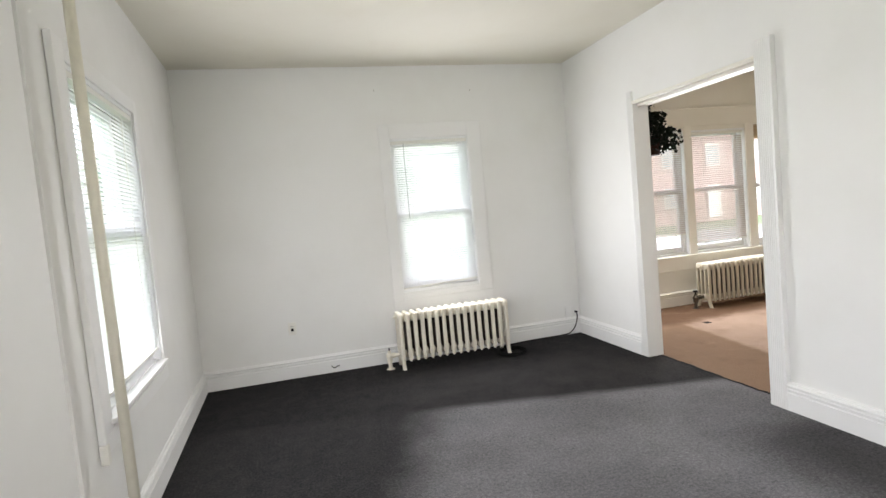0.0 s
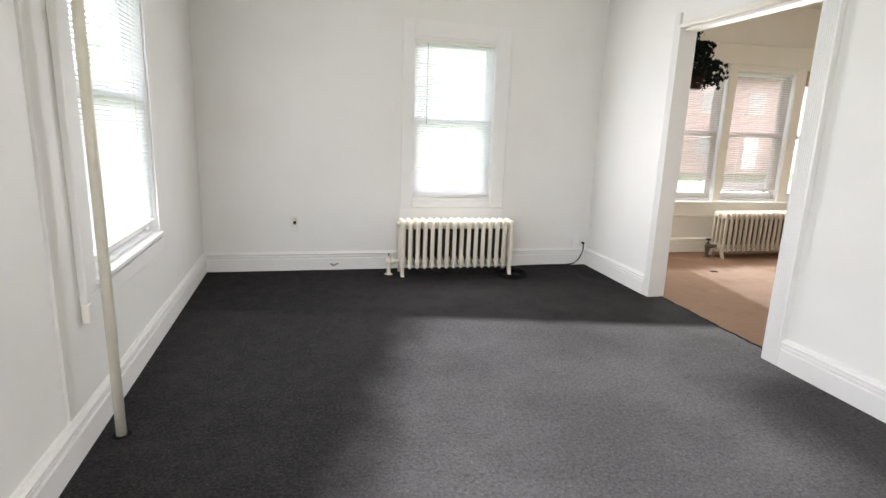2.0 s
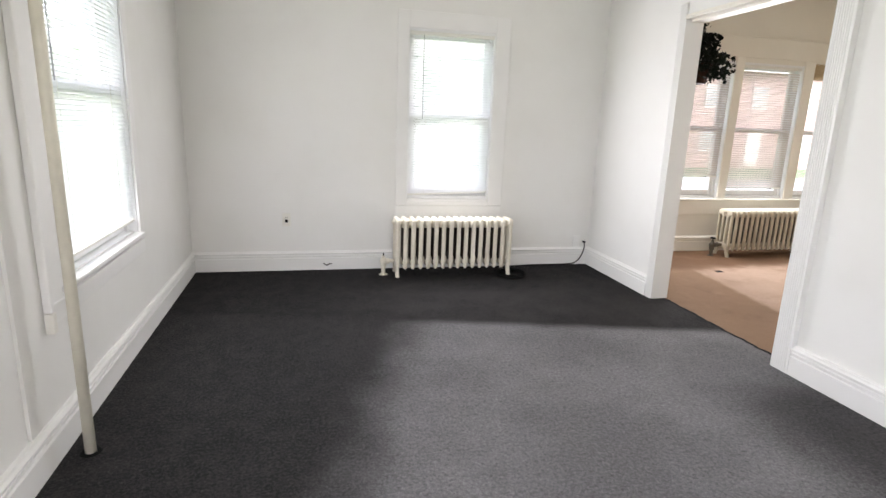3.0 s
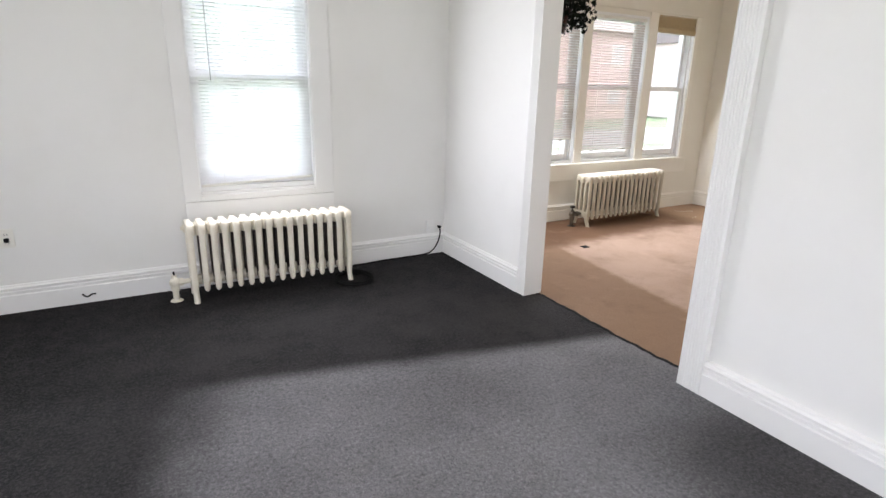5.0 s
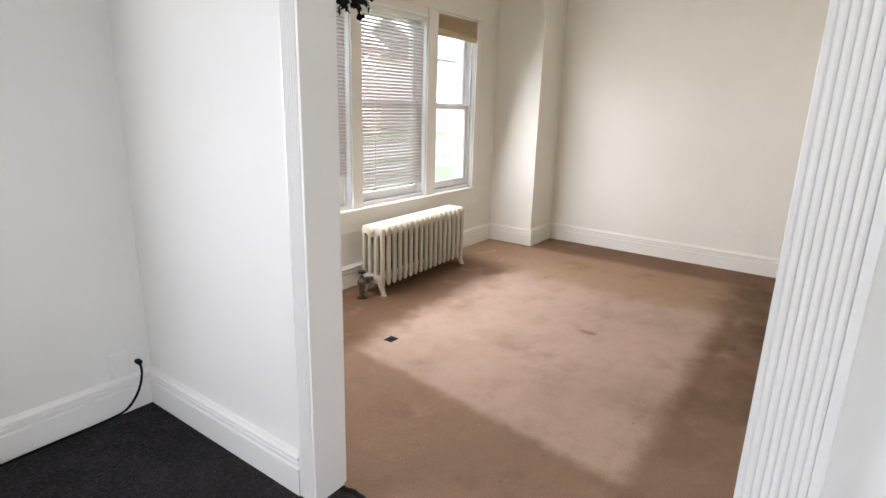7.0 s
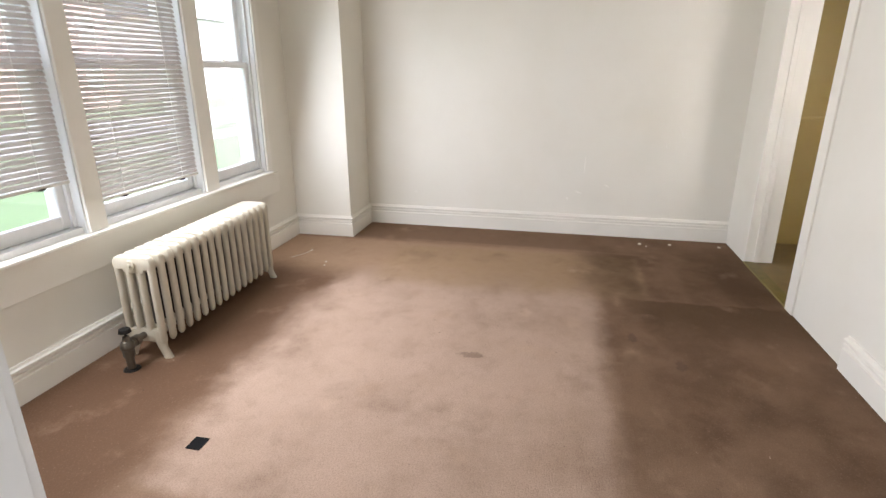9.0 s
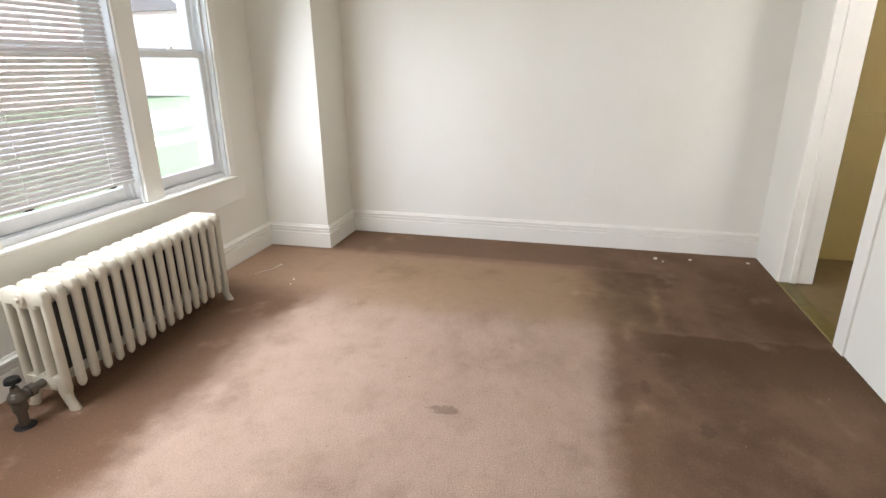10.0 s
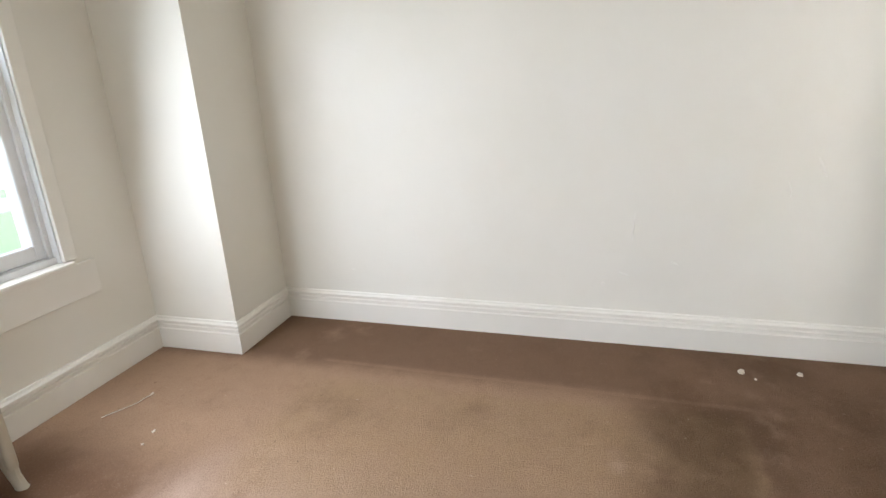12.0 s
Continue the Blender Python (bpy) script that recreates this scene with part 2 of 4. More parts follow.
def radiator_paint(name, base, worn):
    k = Mat(name, 0.38)
    c = k.mix(k.math("MULTIPLY", k.ramp(k.noise(9, 5), 0.45, 0.75), 0.4), base, worn)
    c = k.mix(k.math("MULTIPLY", k.ramp(k.noise(38, 5, 0.7), 0.66, 0.76), 0.5), c, (0.25, 0.17, 0.1))
    k.color(c)
    k.bump(k.noise(110, 4), 0.35, 0.004)
    return k.m


RAD = radiator_paint("radiator_enamel_cream", (0.76, 0.71, 0.60), (0.64, 0.56, 0.43))
# darker, yellower copy for the bay radiator, its shade put into the enamel
RAD_SHADED = radiator_paint("radiator_enamel_shaded", (0.52, 0.47, 0.365), (0.40, 0.33, 0.22))
# near-black for inner columns: the shade between sections, put into their colour
RAD_GAP_SHADE = plain("radiator_gap_shade", (0.065, 0.055, 0.044), 0.8, 0, 0.4, 25)
IRON = plain("valve_black_iron", (0.03, 0.028, 0.026), 0.5, 0.6)
OLD_BRASS = plain("aged_valve_brass", (0.13, 0.11, 0.085), 0.45, 0.6)
BRASS = plain("tarnished_brass", (0.25, 0.2, 0.13), 0.45, 0.8)
PIPE = plain("pipe_paint_cream", (0.78, 0.74, 0.62), 0.42, 0, 0.2, 18)
PLATE = plain("ivory_plastic", (0.80, 0.78, 0.72), 0.35, 0, 0.08)
DARK = plain("dark_slot", (0.008, 0.008, 0.008), 0.9)
RUBBER = plain("black_cable_rubber", (0.008, 0.008, 0.008), 0.85)
SUBFLOOR = plain("dark_subfloor", (0.03, 0.022, 0.018), 0.9)
THRESH = plain("worn_ochre_threshold", (0.20, 0.15, 0.04), 0.5, 0, 0.5, 22)
HALLFLOOR = plain("hall_floor_brown", (0.26, 0.18, 0.08), 0.6, 0, 0.4, 9)
SASH = plain("white_sash_paint", (0.86, 0.86, 0.85), 0.35, 0, 0.12, 14)
BAMBOO = plain("bamboo_shade", (0.55, 0.42, 0.25), 0.6, 0, 0.5, 60, 0.4)
LEAF = plain("dark_green_leaf", (0.004, 0.007, 0.003), 0.55, 0, 0.5, 14)
POT = plain("brown_wicker_pot", (0.035, 0.014, 0.008), 0.7, 0, 0.5, 40, 0.5)
GRASS = plain("lawn_grass", (0.04, 0.078, 0.026), 0.9, 0, 0.35, 0.8, 0.5)
ASPHALT = plain("asphalt", (0.15, 0.155, 0.165), 0.9, 0, 0.2, 1)
CONCRETE = plain("concrete", (0.2, 0.21, 0.2), 0.85, 0, 0.25, 4)
SIDING = plain("teal_siding", (0.25, 0.42, 0.43), 0.6, 0, 0.15, 3)
WHITESIDE = plain("white_siding", (0.72, 0.72, 0.7), 0.6, 0, 0.12, 3)
BRICK = plain("rose_brown_siding", (0.42, 0.29, 0.27), 0.7, 0, 0.2, 4)
ROOFING = plain("grey_shingle", (0.24, 0.23, 0.225), 0.9, 0, 0.4, 5)
BARK = plain("bark", (0.12, 0.09, 0.07), 0.9, 0, 0.5, 12, 0.6)
CROWN = plain("tree_leaf_green", (0.07, 0.12, 0.04), 0.8, 0, 0.5, 2)
PAPER = plain("pale_scrap", (0.7, 0.62, 0.5), 0.8, 0, 0.2)
DARKGLASS = plain("far_window_glass", (0.4, 0.43, 0.45), 0.2, 0, 0.1)


def blind_material(name, base, see_through):
    k = Mat(name, 0.4)
    k.color(base)
    tr = k.t.nodes.new("ShaderNodeBsdfTranslucent")
    tr.inputs["Color"].default_value = (*base, 1)
    mx = k.t.nodes.new("ShaderNodeMixShader")
    mx.inputs[0].default_value = see_through
    k.link(k.b.outputs[0], mx.inputs[1])
    k.link(tr.outputs[0], mx.inputs[2])
    k.link(mx.outputs[0], k.t.nodes["Material Output"].inputs["Surface"])
    return k.m


def glass_material():
    k = Mat("window_glass", 0.05)
    k.t.nodes.remove(k.b)
    tr = k.t.nodes.new("ShaderNodeBsdfTransparent")
    tr.inputs["Color"].default_value = (0.95, 0.97, 0.97, 1)
    gl = k.node("ShaderNodeBsdfGlossy", Roughness=0.02)
    fr = k.node("ShaderNodeLayerWeight", Blend=0.5)
    mx = k.t.nodes.new("ShaderNodeMixShader")
    k.link(k.math("ADD", k.math("MULTIPLY", k.math("POWER", fr.outputs["Facing"], 4.0), 0.5), 0.03), mx.inputs[0])
    k.link(tr.outputs[0], mx.inputs[1])
    k.link(gl.outputs[0], mx.inputs[2])
    k.link(mx.outputs[0], k.t.nodes["Material Output"].inputs["Surface"])
    return k.m


SLAT_THIN = blind_material("thin_white_vinyl_slat", (0.86, 0.85, 0.855), 0.85)
SLAT_DULL = blind_material("dull_white_aluminium_slat", (0.64, 0.57, 0.54), 0.2)
GLASS = glass_material()


# ---- mesh tools ----
def box(bm, x0, y0, z0, x1, y1, z1, bevel=0.0, seg=2):
    made = bmesh.ops.create_cube(bm, size=1.0, matrix=Matrix.LocRotScale(((x0 + x1) / 2, (y0 + y1) / 2, (z0 + z1) / 2), None, (abs(x1 - x0), abs(y1 - y0), abs(z1 - z0))))
    if bevel:
        edges = list({e for v in made["verts"] for e in v.link_edges})
        bmesh.ops.bevel(bm, geom=edges, offset=bevel, segments=seg, profile=0.5, affect="EDGES")
    return bm


def tube(bm, a, b, r0, r1=None, sides=12):
    a, b = Vector(a), Vector(b)
    turn = (b - a).to_track_quat("Z", "Y").to_matrix().to_4x4()
    bmesh.ops.create_cone(bm, cap_ends=True, segments=sides, radius1=r0, radius2=r0 if r1 is None else r1, depth=(b - a).length, matrix=Matrix.Translation((a + b) / 2) @ turn)
    return bm


def sweep(bm, path, profile, closed_profile=True):
    """Sweeps a profile of (offset to the left of the way, height) along a flat path with mitred corners."""
    rings, n = [], len(path)
    for i, p in enumerate(path):
        p = Vector(p)
        d0 = (p - Vector(path[i - 1])).normalized() if i else None
        d1 = (Vector(path[i + 1]) - p).normalized() if i < n - 1 else None
        d0, d1 = d0 or d1, d1 or d0
        n0, n1 = Vector((-d0.y, d0.x)), Vector((-d1.y, d1.x))
        m = (n0 + n1).normalized()
        m /= max(0.3, m.dot(n0))
        rings.append([bm.verts.new((p.x + m.x * o, p.y + m.y * o, h)) for o, h in profile])
    k = len(profile)
    for a, b in zip(rings, rings[1:]):
        for j in range(k):
            bm.faces.new((a[j], a[(j + 1) % k], b[(j + 1) % k], b[j]))
    bm.faces.new(rings[0])
    bm.faces.new(list(reversed(rings[-1])))
    bmesh.ops.recalc_face_normals(bm, faces=bm.faces[:])
    return bm


def spline(name, points, radius, material, parent=None, label=""):
    """A round cable through the points, as a mesh."""
    cu = bpy.data.curves.new(name, "CURVE")
    cu.dimensions, cu.bevel_depth, cu.bevel_resolution, cu.resolution_u = "3D", radius, 2, 8
    sp = cu.splines.new("NURBS")
    sp.points.add(len(points) - 1)
    for q, p in zip(sp.points, points):
        q.co = (*p, 1)
    sp.use_endpoint_u, sp.order_u = True, 3
    tmp = bpy.data.objects.new("tmp", cu)
    me = bpy.data.meshes.new_from_object(tmp)
    bpy.data.objects.remove(tmp)
    me.materials.clear()
    me.materials.append(material)
    ob = new(name, me)
    ob.parent = parent
    if label:
        tagged(ob, label)
    return ob


def mesh(name, bm, material, smooth=False):
    me = bpy.data.meshes.new(name)
    bm.to_mesh(me)
    bm.free()
    me.materials.append(material)
    if smooth:
        me.shade_smooth()
    return me


def part(name, bm, material, parent=None, label="", smooth=False):
    ob = new(name, mesh(name, bm, material, smooth))
    ob.parent = parent
    if label:
        tagged(ob, label)
    return ob


def B():
    return bmesh.new()


def wall(name, material, x0, y0, x1, y1, z0, z1, holes=(), axis="x", label=""):
    """A wall slab with thickness; holes are (a0, a1, z0, z1) along its axis and go right through."""
    bm = B()
    cuts = sorted({x0 if axis == "x" else y0, x1 if axis == "x" else y1, *(h[0] for h in holes), *(h[1] for h in holes)})
    for a, b in zip(cuts, cuts[1:]):
        spans, level = [], z0
        for h in sorted((h for h in holes if h[0] <= a + 1e-6 and h[1] >= b - 1e-6), key=lambda h: h[2]):
            spans.append((level, h[2]))
            level = h[3]
        spans.append((level, z1))
        for lo, hi in spans:
            if hi - lo > 1e-4:
                box(bm, a if axis == "x" else x0, y0 if axis == "x" else a, lo, b if axis == "x" else x1, y1 if axis == "x" else b, hi)
    bmesh.ops.remove_doubles(bm, verts=bm.verts[:], dist=1e-5)
    bm.verts.index_update()
    seen = {}
    for f in bm.faces:
        seen.setdefault(tuple(sorted(v.index for v in f.verts)), []).append(f)
    bmesh.ops.delete(bm, geom=[f for fs in seen.values() if len(fs) > 1 for f in fs], context="FACES_ONLY")
    return tagged(part(name, bm, material), label or "painted plaster wall", "wall", kind="structure")


# ---- the plan ----
H = 2.85                     # ceiling
AX0, AX1, AY0, AY1 = -0.757, 3.02, -1.7, 5.374      # first room
BX0, BX1, BY0, BY1 = 3.13, 7.445, 2.258, 5.353     # second room
BAYX0, BAYX1, BAYY = 3.3, 6.962, 5.85              # its window bay
OP0, OP1, OPZ = 2.932, 4.215, 2.185                # opening between the rooms
D0, D1, DZ = 6.075, 6.915, 2.05                    # doorway to the hall
STEP = 2.44                                       # where the west wall steps back
W0 = (2.805, 3.905, 0.635, 2.19)
W1 = (1.12, 1.915, 0.66, 2.16)
BW = [(4.04, 4.855, 0.615, 2.14), (4.955, 5.775, 0.615, 2.14), (5.9, 6.54, 0.615, 2.18)]


def turned(x, y, degrees):
    """A turn about an upright axis, for the two walls that stand slightly askew."""
    return Matrix.Translation((x, y, 0)) @ Matrix.Rotation(radians(degrees), 4, "Z") @ Matrix.Translation((-x, -y, 0))


ASKEW_W = turned(AX0, AY1, 1.306)
ASKEW_E = turned(BX1, BY1, -0.8)


def stand(ob, m):
    ob.matrix_world = m @ ob.matrix_basis
    return ob


stand(wall("wall_west", WALL_COOL, AX0 - 0.2, STEP, AX0, AY1 + 0.1, 0, H, [W0], "y", "off-white painted plaster wall with window"), ASKEW_W)
# the hole is an unseen opening, added for the rear west lamp
stand(wall("wall_west_rear", WALL_COOL, AX0 - 0.2, AY0 - 0.1, AX0 - 0.006, STEP - 0.02, 0, H, [(-0.3, 1.1, 0.75, 2.25)], "y", "off-white painted plaster wall, set back slightly"), ASKEW_W)
stand(wall("wall_west_joint", WALL_COOL, AX0 - 0.2, STEP - 0.02, AX0 - 0.013, STEP, 0, H, (), "y", "shallow open joint between two plaster faces"), ASKEW_W)
wall("wall_north", WALL_COOL, AX0 - 0.2, AY1, BX0, AY1 + 0.2, 0, H, [W1], "x", "off-white painted plaster wall with window")
wall("wall_divider", WALL_COOL, AX1, AY0, BX0, AY1, 0, H, [(OP0, OP1, 0, OPZ)], "y", "off-white wall with wide cased opening")
# the hole is an unseen opening, added for the south lamp
wall("wall_south", WALL_COOL, AX0 - 0.2, AY0 - 0.15, AX1 + 0.11, AY0, 0, H, [(0.3, 1.7, 0.75, 2.25)], "x", "off-white painted plaster wall with added plain opening")
wall("wall_bay_west", WALL_WARM, BX0, BY1, BAYX0, BAYY, 0, H, (), "x", "cream-white return wall beside bay")
wall("wall_bay", WALL_WARM, BAYX0 - 0.16, BAYY, BX1 + 0.2, BAYY + 0.2, 0, H, BW, "x", "cream-white bay wall with three windows")
wall("wall_bay_east", WALL_WARM, BAYX1, BY1, BX1, BAYY, 0, H, (), "x", "cream-white pier beside bay")
stand(wall("wall_east", WALL_WARM, BX1, BY0 - 0.215, BX1 + 0.2, BAYY, 0, H, (), "y", "cream-white plaster wall with small scuffs"), ASKEW_E)
wall("wall_hall_door", WALL_WARM, BX0, BY0 - 0.185, BX1, BY0, 0, H, [(D0, D1, 0, DZ)], "x", "cream-white wall with doorway")
wall("wall_hall_east", OCHRE, 7.45, 0.6, 7.65, BY0 - 0.185, 0, H, (), "y", "ochre-painted hall wall")
wall("wall_hall_south", OCHRE, 5.2, 0.45, 7.66, 0.6, 0, H, (), "x", "ochre-painted hall wall")
# the hole is an unseen opening, added for the hall lamp
wall("wall_hall_west", OCHRE, 5.2, 0.6, 5.35, BY0 - 0.185, 0, H, [(0.9, 1.7, 0.8, 2.1)], "y", "ochre-painted hall wall")
for nm, x0, y0, x1, y1 in (("ceiling", AX0 - 0.2, AY0 - 0.15, BX0, BAYY), ("ceiling", BX0, BY0 - 0.185, BX1 + 0.2, BAYY + 0.2), ("ceiling", 5.2, 0.45, 7.66, BY0 - 0.185)):
    tagged(part(nm, box(B(), x0, y0, H, x1, y1, H + 0.15), CEIL), "off-white painted plaster ceiling", "ceiling", kind="structure")

# floors: the carpets meet at a ragged seam in the opening
def seam(y):
    return 3.118 + 0.007 * math.sin(y * 5.1) + 0.004 * math.sin(y * 23.0 + 1.0) + 0.003 * math.sin(y * 61.0)


def carpet(name, west, east, seam_side, gap, material, label):
    """A carpet sheet whose one side follows the seam between the jambs."""
    bm = B()
    ys = [OP0 + (OP1 - OP0) * i / 80 for i in range(81)]
    line = [(seam(y) + gap, y) for y in ys]
    if seam_side == "east":
        outline = [(west, AY0), (AX1, AY0), (AX1, OP0), *line, (AX1, OP1), (AX1, AY1), (west, AY1)]
    else:
        outline = [(east, BY0), (east, BY1), (BAYX1, BY1), (BAYX1, BAYY), (BAYX0, BAYY), (BAYX0, BY1), (BX0, BY1), (BX0, OP1), *reversed(line), (BX0, OP0), (BX0, BY0)]
    face = bm.faces.new([bm.verts.new((x, y, 0)) for x, y in outline])
    bmesh.ops.recalc_face_normals(bm, faces=[face])
    if face.normal.z < 0:
        face.normal_flip()
    made = bmesh.ops.extrude_face_region(bm, geom=[face])
    bmesh.ops.translate(bm, verts=[v for v in made["geom"] if isinstance(v, bmesh.types.BMVert)], vec=(0, 0, -0.012))
    bmesh.ops.recalc_face_normals(bm, faces=bm.faces[:])
    bmesh.ops.triangulate(bm, faces=bm.faces[:])
    return tagged(part(name, bm, material), label, "carpet", kind="structure")


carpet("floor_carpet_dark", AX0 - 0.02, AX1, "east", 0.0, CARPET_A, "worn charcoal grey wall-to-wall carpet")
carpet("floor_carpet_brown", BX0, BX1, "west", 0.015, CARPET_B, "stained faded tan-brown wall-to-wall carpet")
fringe = random.Random(5)
bm, rows = B(), []
for i in range(121):
    y = OP0 + 0.013 + (OP1 - OP0 - 0.026) * i / 120
    s = seam(y)
    rows.append([bm.verts.new((s - 0.004 - fringe.uniform(0, 0.006), y, 0.001)), bm.verts.new((s + 0.006, y, 0.004)), bm.verts.new((s + 0.016 + fringe.uniform(0, 0.006), y, 0.001))])
for a, b in zip(rows, rows[1:]):
    bm.faces.new((a[0], a[1], b[1], b[0]))
    bm.faces.new((a[1], a[2], b[2], b[1]))
bmesh.ops.recalc_face_normals(bm, faces=bm.faces[:])
tagged(part("trim_carpet_seam", bm, RUBBER), "black frayed carpet edge between two rooms", "seam", kind="structure")
tagged(part("floor_base", box(B(), AX0 - 0.2, AY0 - 0.15, -0.2, BX1 + 0.2, BAYY + 0.2, -0.0125), SUBFLOOR), "dark timber subfloor under carpets", "floor", kind="structure")
tagged(part("floor_hall", box(B(), 5.2, 0.45, -0.0124, 7.66, BY0 - 0.075, 0.004), HALLFLOOR), "worn brown hall floor", "floor", kind="structure")
tagged(part("door_threshold", box(B(), D0, BY0 - 0.075, -0.0124, D1, BY0 + 0.006, 0.010, 0.005), THRESH), "worn ochre-painted wooden threshold", "threshold", kind="structure")

# baseboards with a moulded cap
SKIRT = [(-0.022, 0), (0.022, 0), (0.022, 0.110), (0.014, 0.114), (0.014, 0.122), (0.021, 0.126), (0.021, 0.135), (0.014, 0.139), (0.014, 0.145), (0.025, 0.150), (0.025, 0.159), (0.013, 0.165), (0.009, 0.174), (-0.022, 0.178)]


def skirt(path, label="white moulded wooden baseboard", material=None, profile=None):
    tagged(part("baseboard", sweep(B(), path, profile or SKIRT), material or TRIM), label, "baseboard", kind="structure")


skirt([(AX1, OP1 + 0.075), (AX1, AY1), (AX0, AY1), (AX0 + 0.161, AY0), (AX1, AY0)])
skirt([(AX1, AY0 + 0.024), (AX1, OP0 - 0.1225)], profile=[(o + (0.012 if o > 0 else 0), h) for o, h in SKIRT])
skirt([(BX1 - 0.043, BY0 + 0.001), (BX1, BY1), (BAYX1, BY1), (BAYX1, BAYY), (BAYX0, BAYY), (BAYX0, BY1), (BX0, BY1), (BX0, OP1 + 0.1)], material=TRIM_WARM)
skirt([(BX0, OP0 - 0.1), (BX0, BY0), (D0 - 0.7, BY0)], material=TRIM_WARM)


# ---- fluted casing of the wide opening ----
def fluted(width, depth, flutes):
    """Outline across a reeded board, rounded reeds between narrow grooves: (along, out)."""
    pts, margin, plain_strip = [(0, 0), (0, depth - 0.002)], 0.004, 0.16 * width
    w = (width - margin - plain_strip) / flutes
    for i in range(flutes):
        a = margin + i * w
        pts += [(a, depth - 0.0055), (a + w * 0.12, depth - 0.0028), (a + w * 0.3, depth - 0.0008), (a + w * 0.5, depth), (a + w * 0.7, depth - 0.0008), (a + w * 0.88, depth - 0.0028)]
    pts += [(width - plain_strip, depth - 0.0055), (width - plain_strip + 0.0015, depth - 0.001), (width - 0.002, depth), (width, depth - 0.003), (width, 0)]
    return pts


def fluted_casing(name, x, y, sign, out, z1, label, width=0.1225, flutes=7, depth=0.036):
    bm = B()
    rings = []
    for z in (0.0, z1):
        rings.append([bm.verts.new((x + out * o, y + sign * a, z)) for a, o in fluted(width, depth, flutes)])
    k = len(rings[0])
    for j in range(k):
        bm.faces.new((rings[0][j], rings[0][(j + 1) % k], rings[1][(j + 1) % k], rings[1][j]))
    bm.faces.new(rings[0])
    bm.faces.new(rings[1])
    bmesh.ops.recalc_face_normals(bm, faces=bm.faces[:])
    return tagged(part(name, bm, TRIM), label, "casing", kind="structure")


fluted_casing("trim_casing", AX1, OP1 - 0.002, 1, -1, 2.285, "white fluted door casing on the opening", 0.075, 6, 0.018)
fluted_casing("trim_casing", AX1, OP0 + 0.002, -1, -1, 2.285, "white fluted door casing on the opening")
fluted_casing("trim_casing", BX0, OP1 - 0.002, 1, 1, 2.285, "white fluted door casing on the opening")
fluted_casing("trim_casing", BX0, OP0 + 0.002, -1, 1, 2.285, "white fluted door casing on the opening")
bm = B()
box(bm, AX1 - 0.02, OP0 + 0.01, OPZ - 0.012, BX0 + 0.02, OP1 - 0.01, OPZ - 0.001, 0.003)
box(bm, AX1 + 0.03, OP0 + 0.012, OPZ - 0.032, BX0 + 0.02, OP1 - 0.012, OPZ - 0.0125, 0.004)
box(bm, AX1 - 0.022, OP0 + 0.01, OPZ, AX1 - 0.001, OP1 - 0.01, OPZ + 0.016, 0.004)
tagged(part("trim_head", bm, TRIM_WARM), "thin white head trim of the opening", "trim", kind="structure")
for y0, y1 in ((OP0, OP0 + 0.012), (OP1 - 0.012, OP1)):
    tagged(part("trim_jamb", box(B(), AX1 - 0.016, y0, 0, BX0 + 0.016, y1, OPZ - 0.012, 0.002), TRIM), "smooth white jamb lining of the opening", "jamb", kind="structure")

# doorway to the hall
tagged(part("trim_door_casing", box(B(), D0 - 0.1, BY0, 0, D0, BY0 + 0.012, DZ + 0.09, 0.003), TRIM_WARM), "flat white wooden door casing", "casing", kind="structure")
tagged(part("trim_door_head", box(B(), D0 + 0.001, BY0, DZ + 0.001, D1 + 0.02, BY0 + 0.011, DZ + 0.09, 0.003), TRIM_WARM), "flat white wooden door casing head", "casing", kind="structure")
tagged(part("trim_hall_rail", box(B(), 7.432, 0.62, 0.985, 7.4495, BY0 - 0.19, 1.015, 0.006), OCHRE), "ochre chair rail on the hall wall", "rail", kind="structure")
for x0, x1, s in ((D1 - 0.02, D1, -1), (D0, D0 + 0.02, 1)):
    bm = B()
    box(bm, x0, BY0 - 0.1855, 0.012, x1, BY0 + 0.004, DZ, 0.002)
    xs = x0 - 0.014 if s < 0 else x1
    box(bm, xs, BY0 - 0.09, 0.012, xs + 0.014, BY0 - 0.055, DZ - 0.01, 0.002)
    tagged(part("trim_door_jamb", bm, TRIM_WARM), "white door jamb with stop", "jamb", kind="structure")


# ---- windows ----
def sash(name, w, z0, z1, y, parent, stile=0.045, top=0.04, bottom=0.05):
    """One sash with its pane, in the window's own axes."""
    bm = B()
    for a in ((0, z0, stile, z1), (w - stile, z0, w, z1), (stile, z0, w - stile, z0 + bottom), (stile, z1 - top, w - stile, z1)):
        box(bm, a[0], y, a[1], a[2], y + 0.035, a[3], 0.004, 1)
    ob = part(name, bm, SASH, parent)
    pane = part("pane", box(B(), stile - 0.004, y + 0.016, z0 + bottom - 0.004, w - stile + 0.004, y + 0.02, z1 - top + 0.004), GLASS, ob)
    pane.visible_shadow = False
    return ob


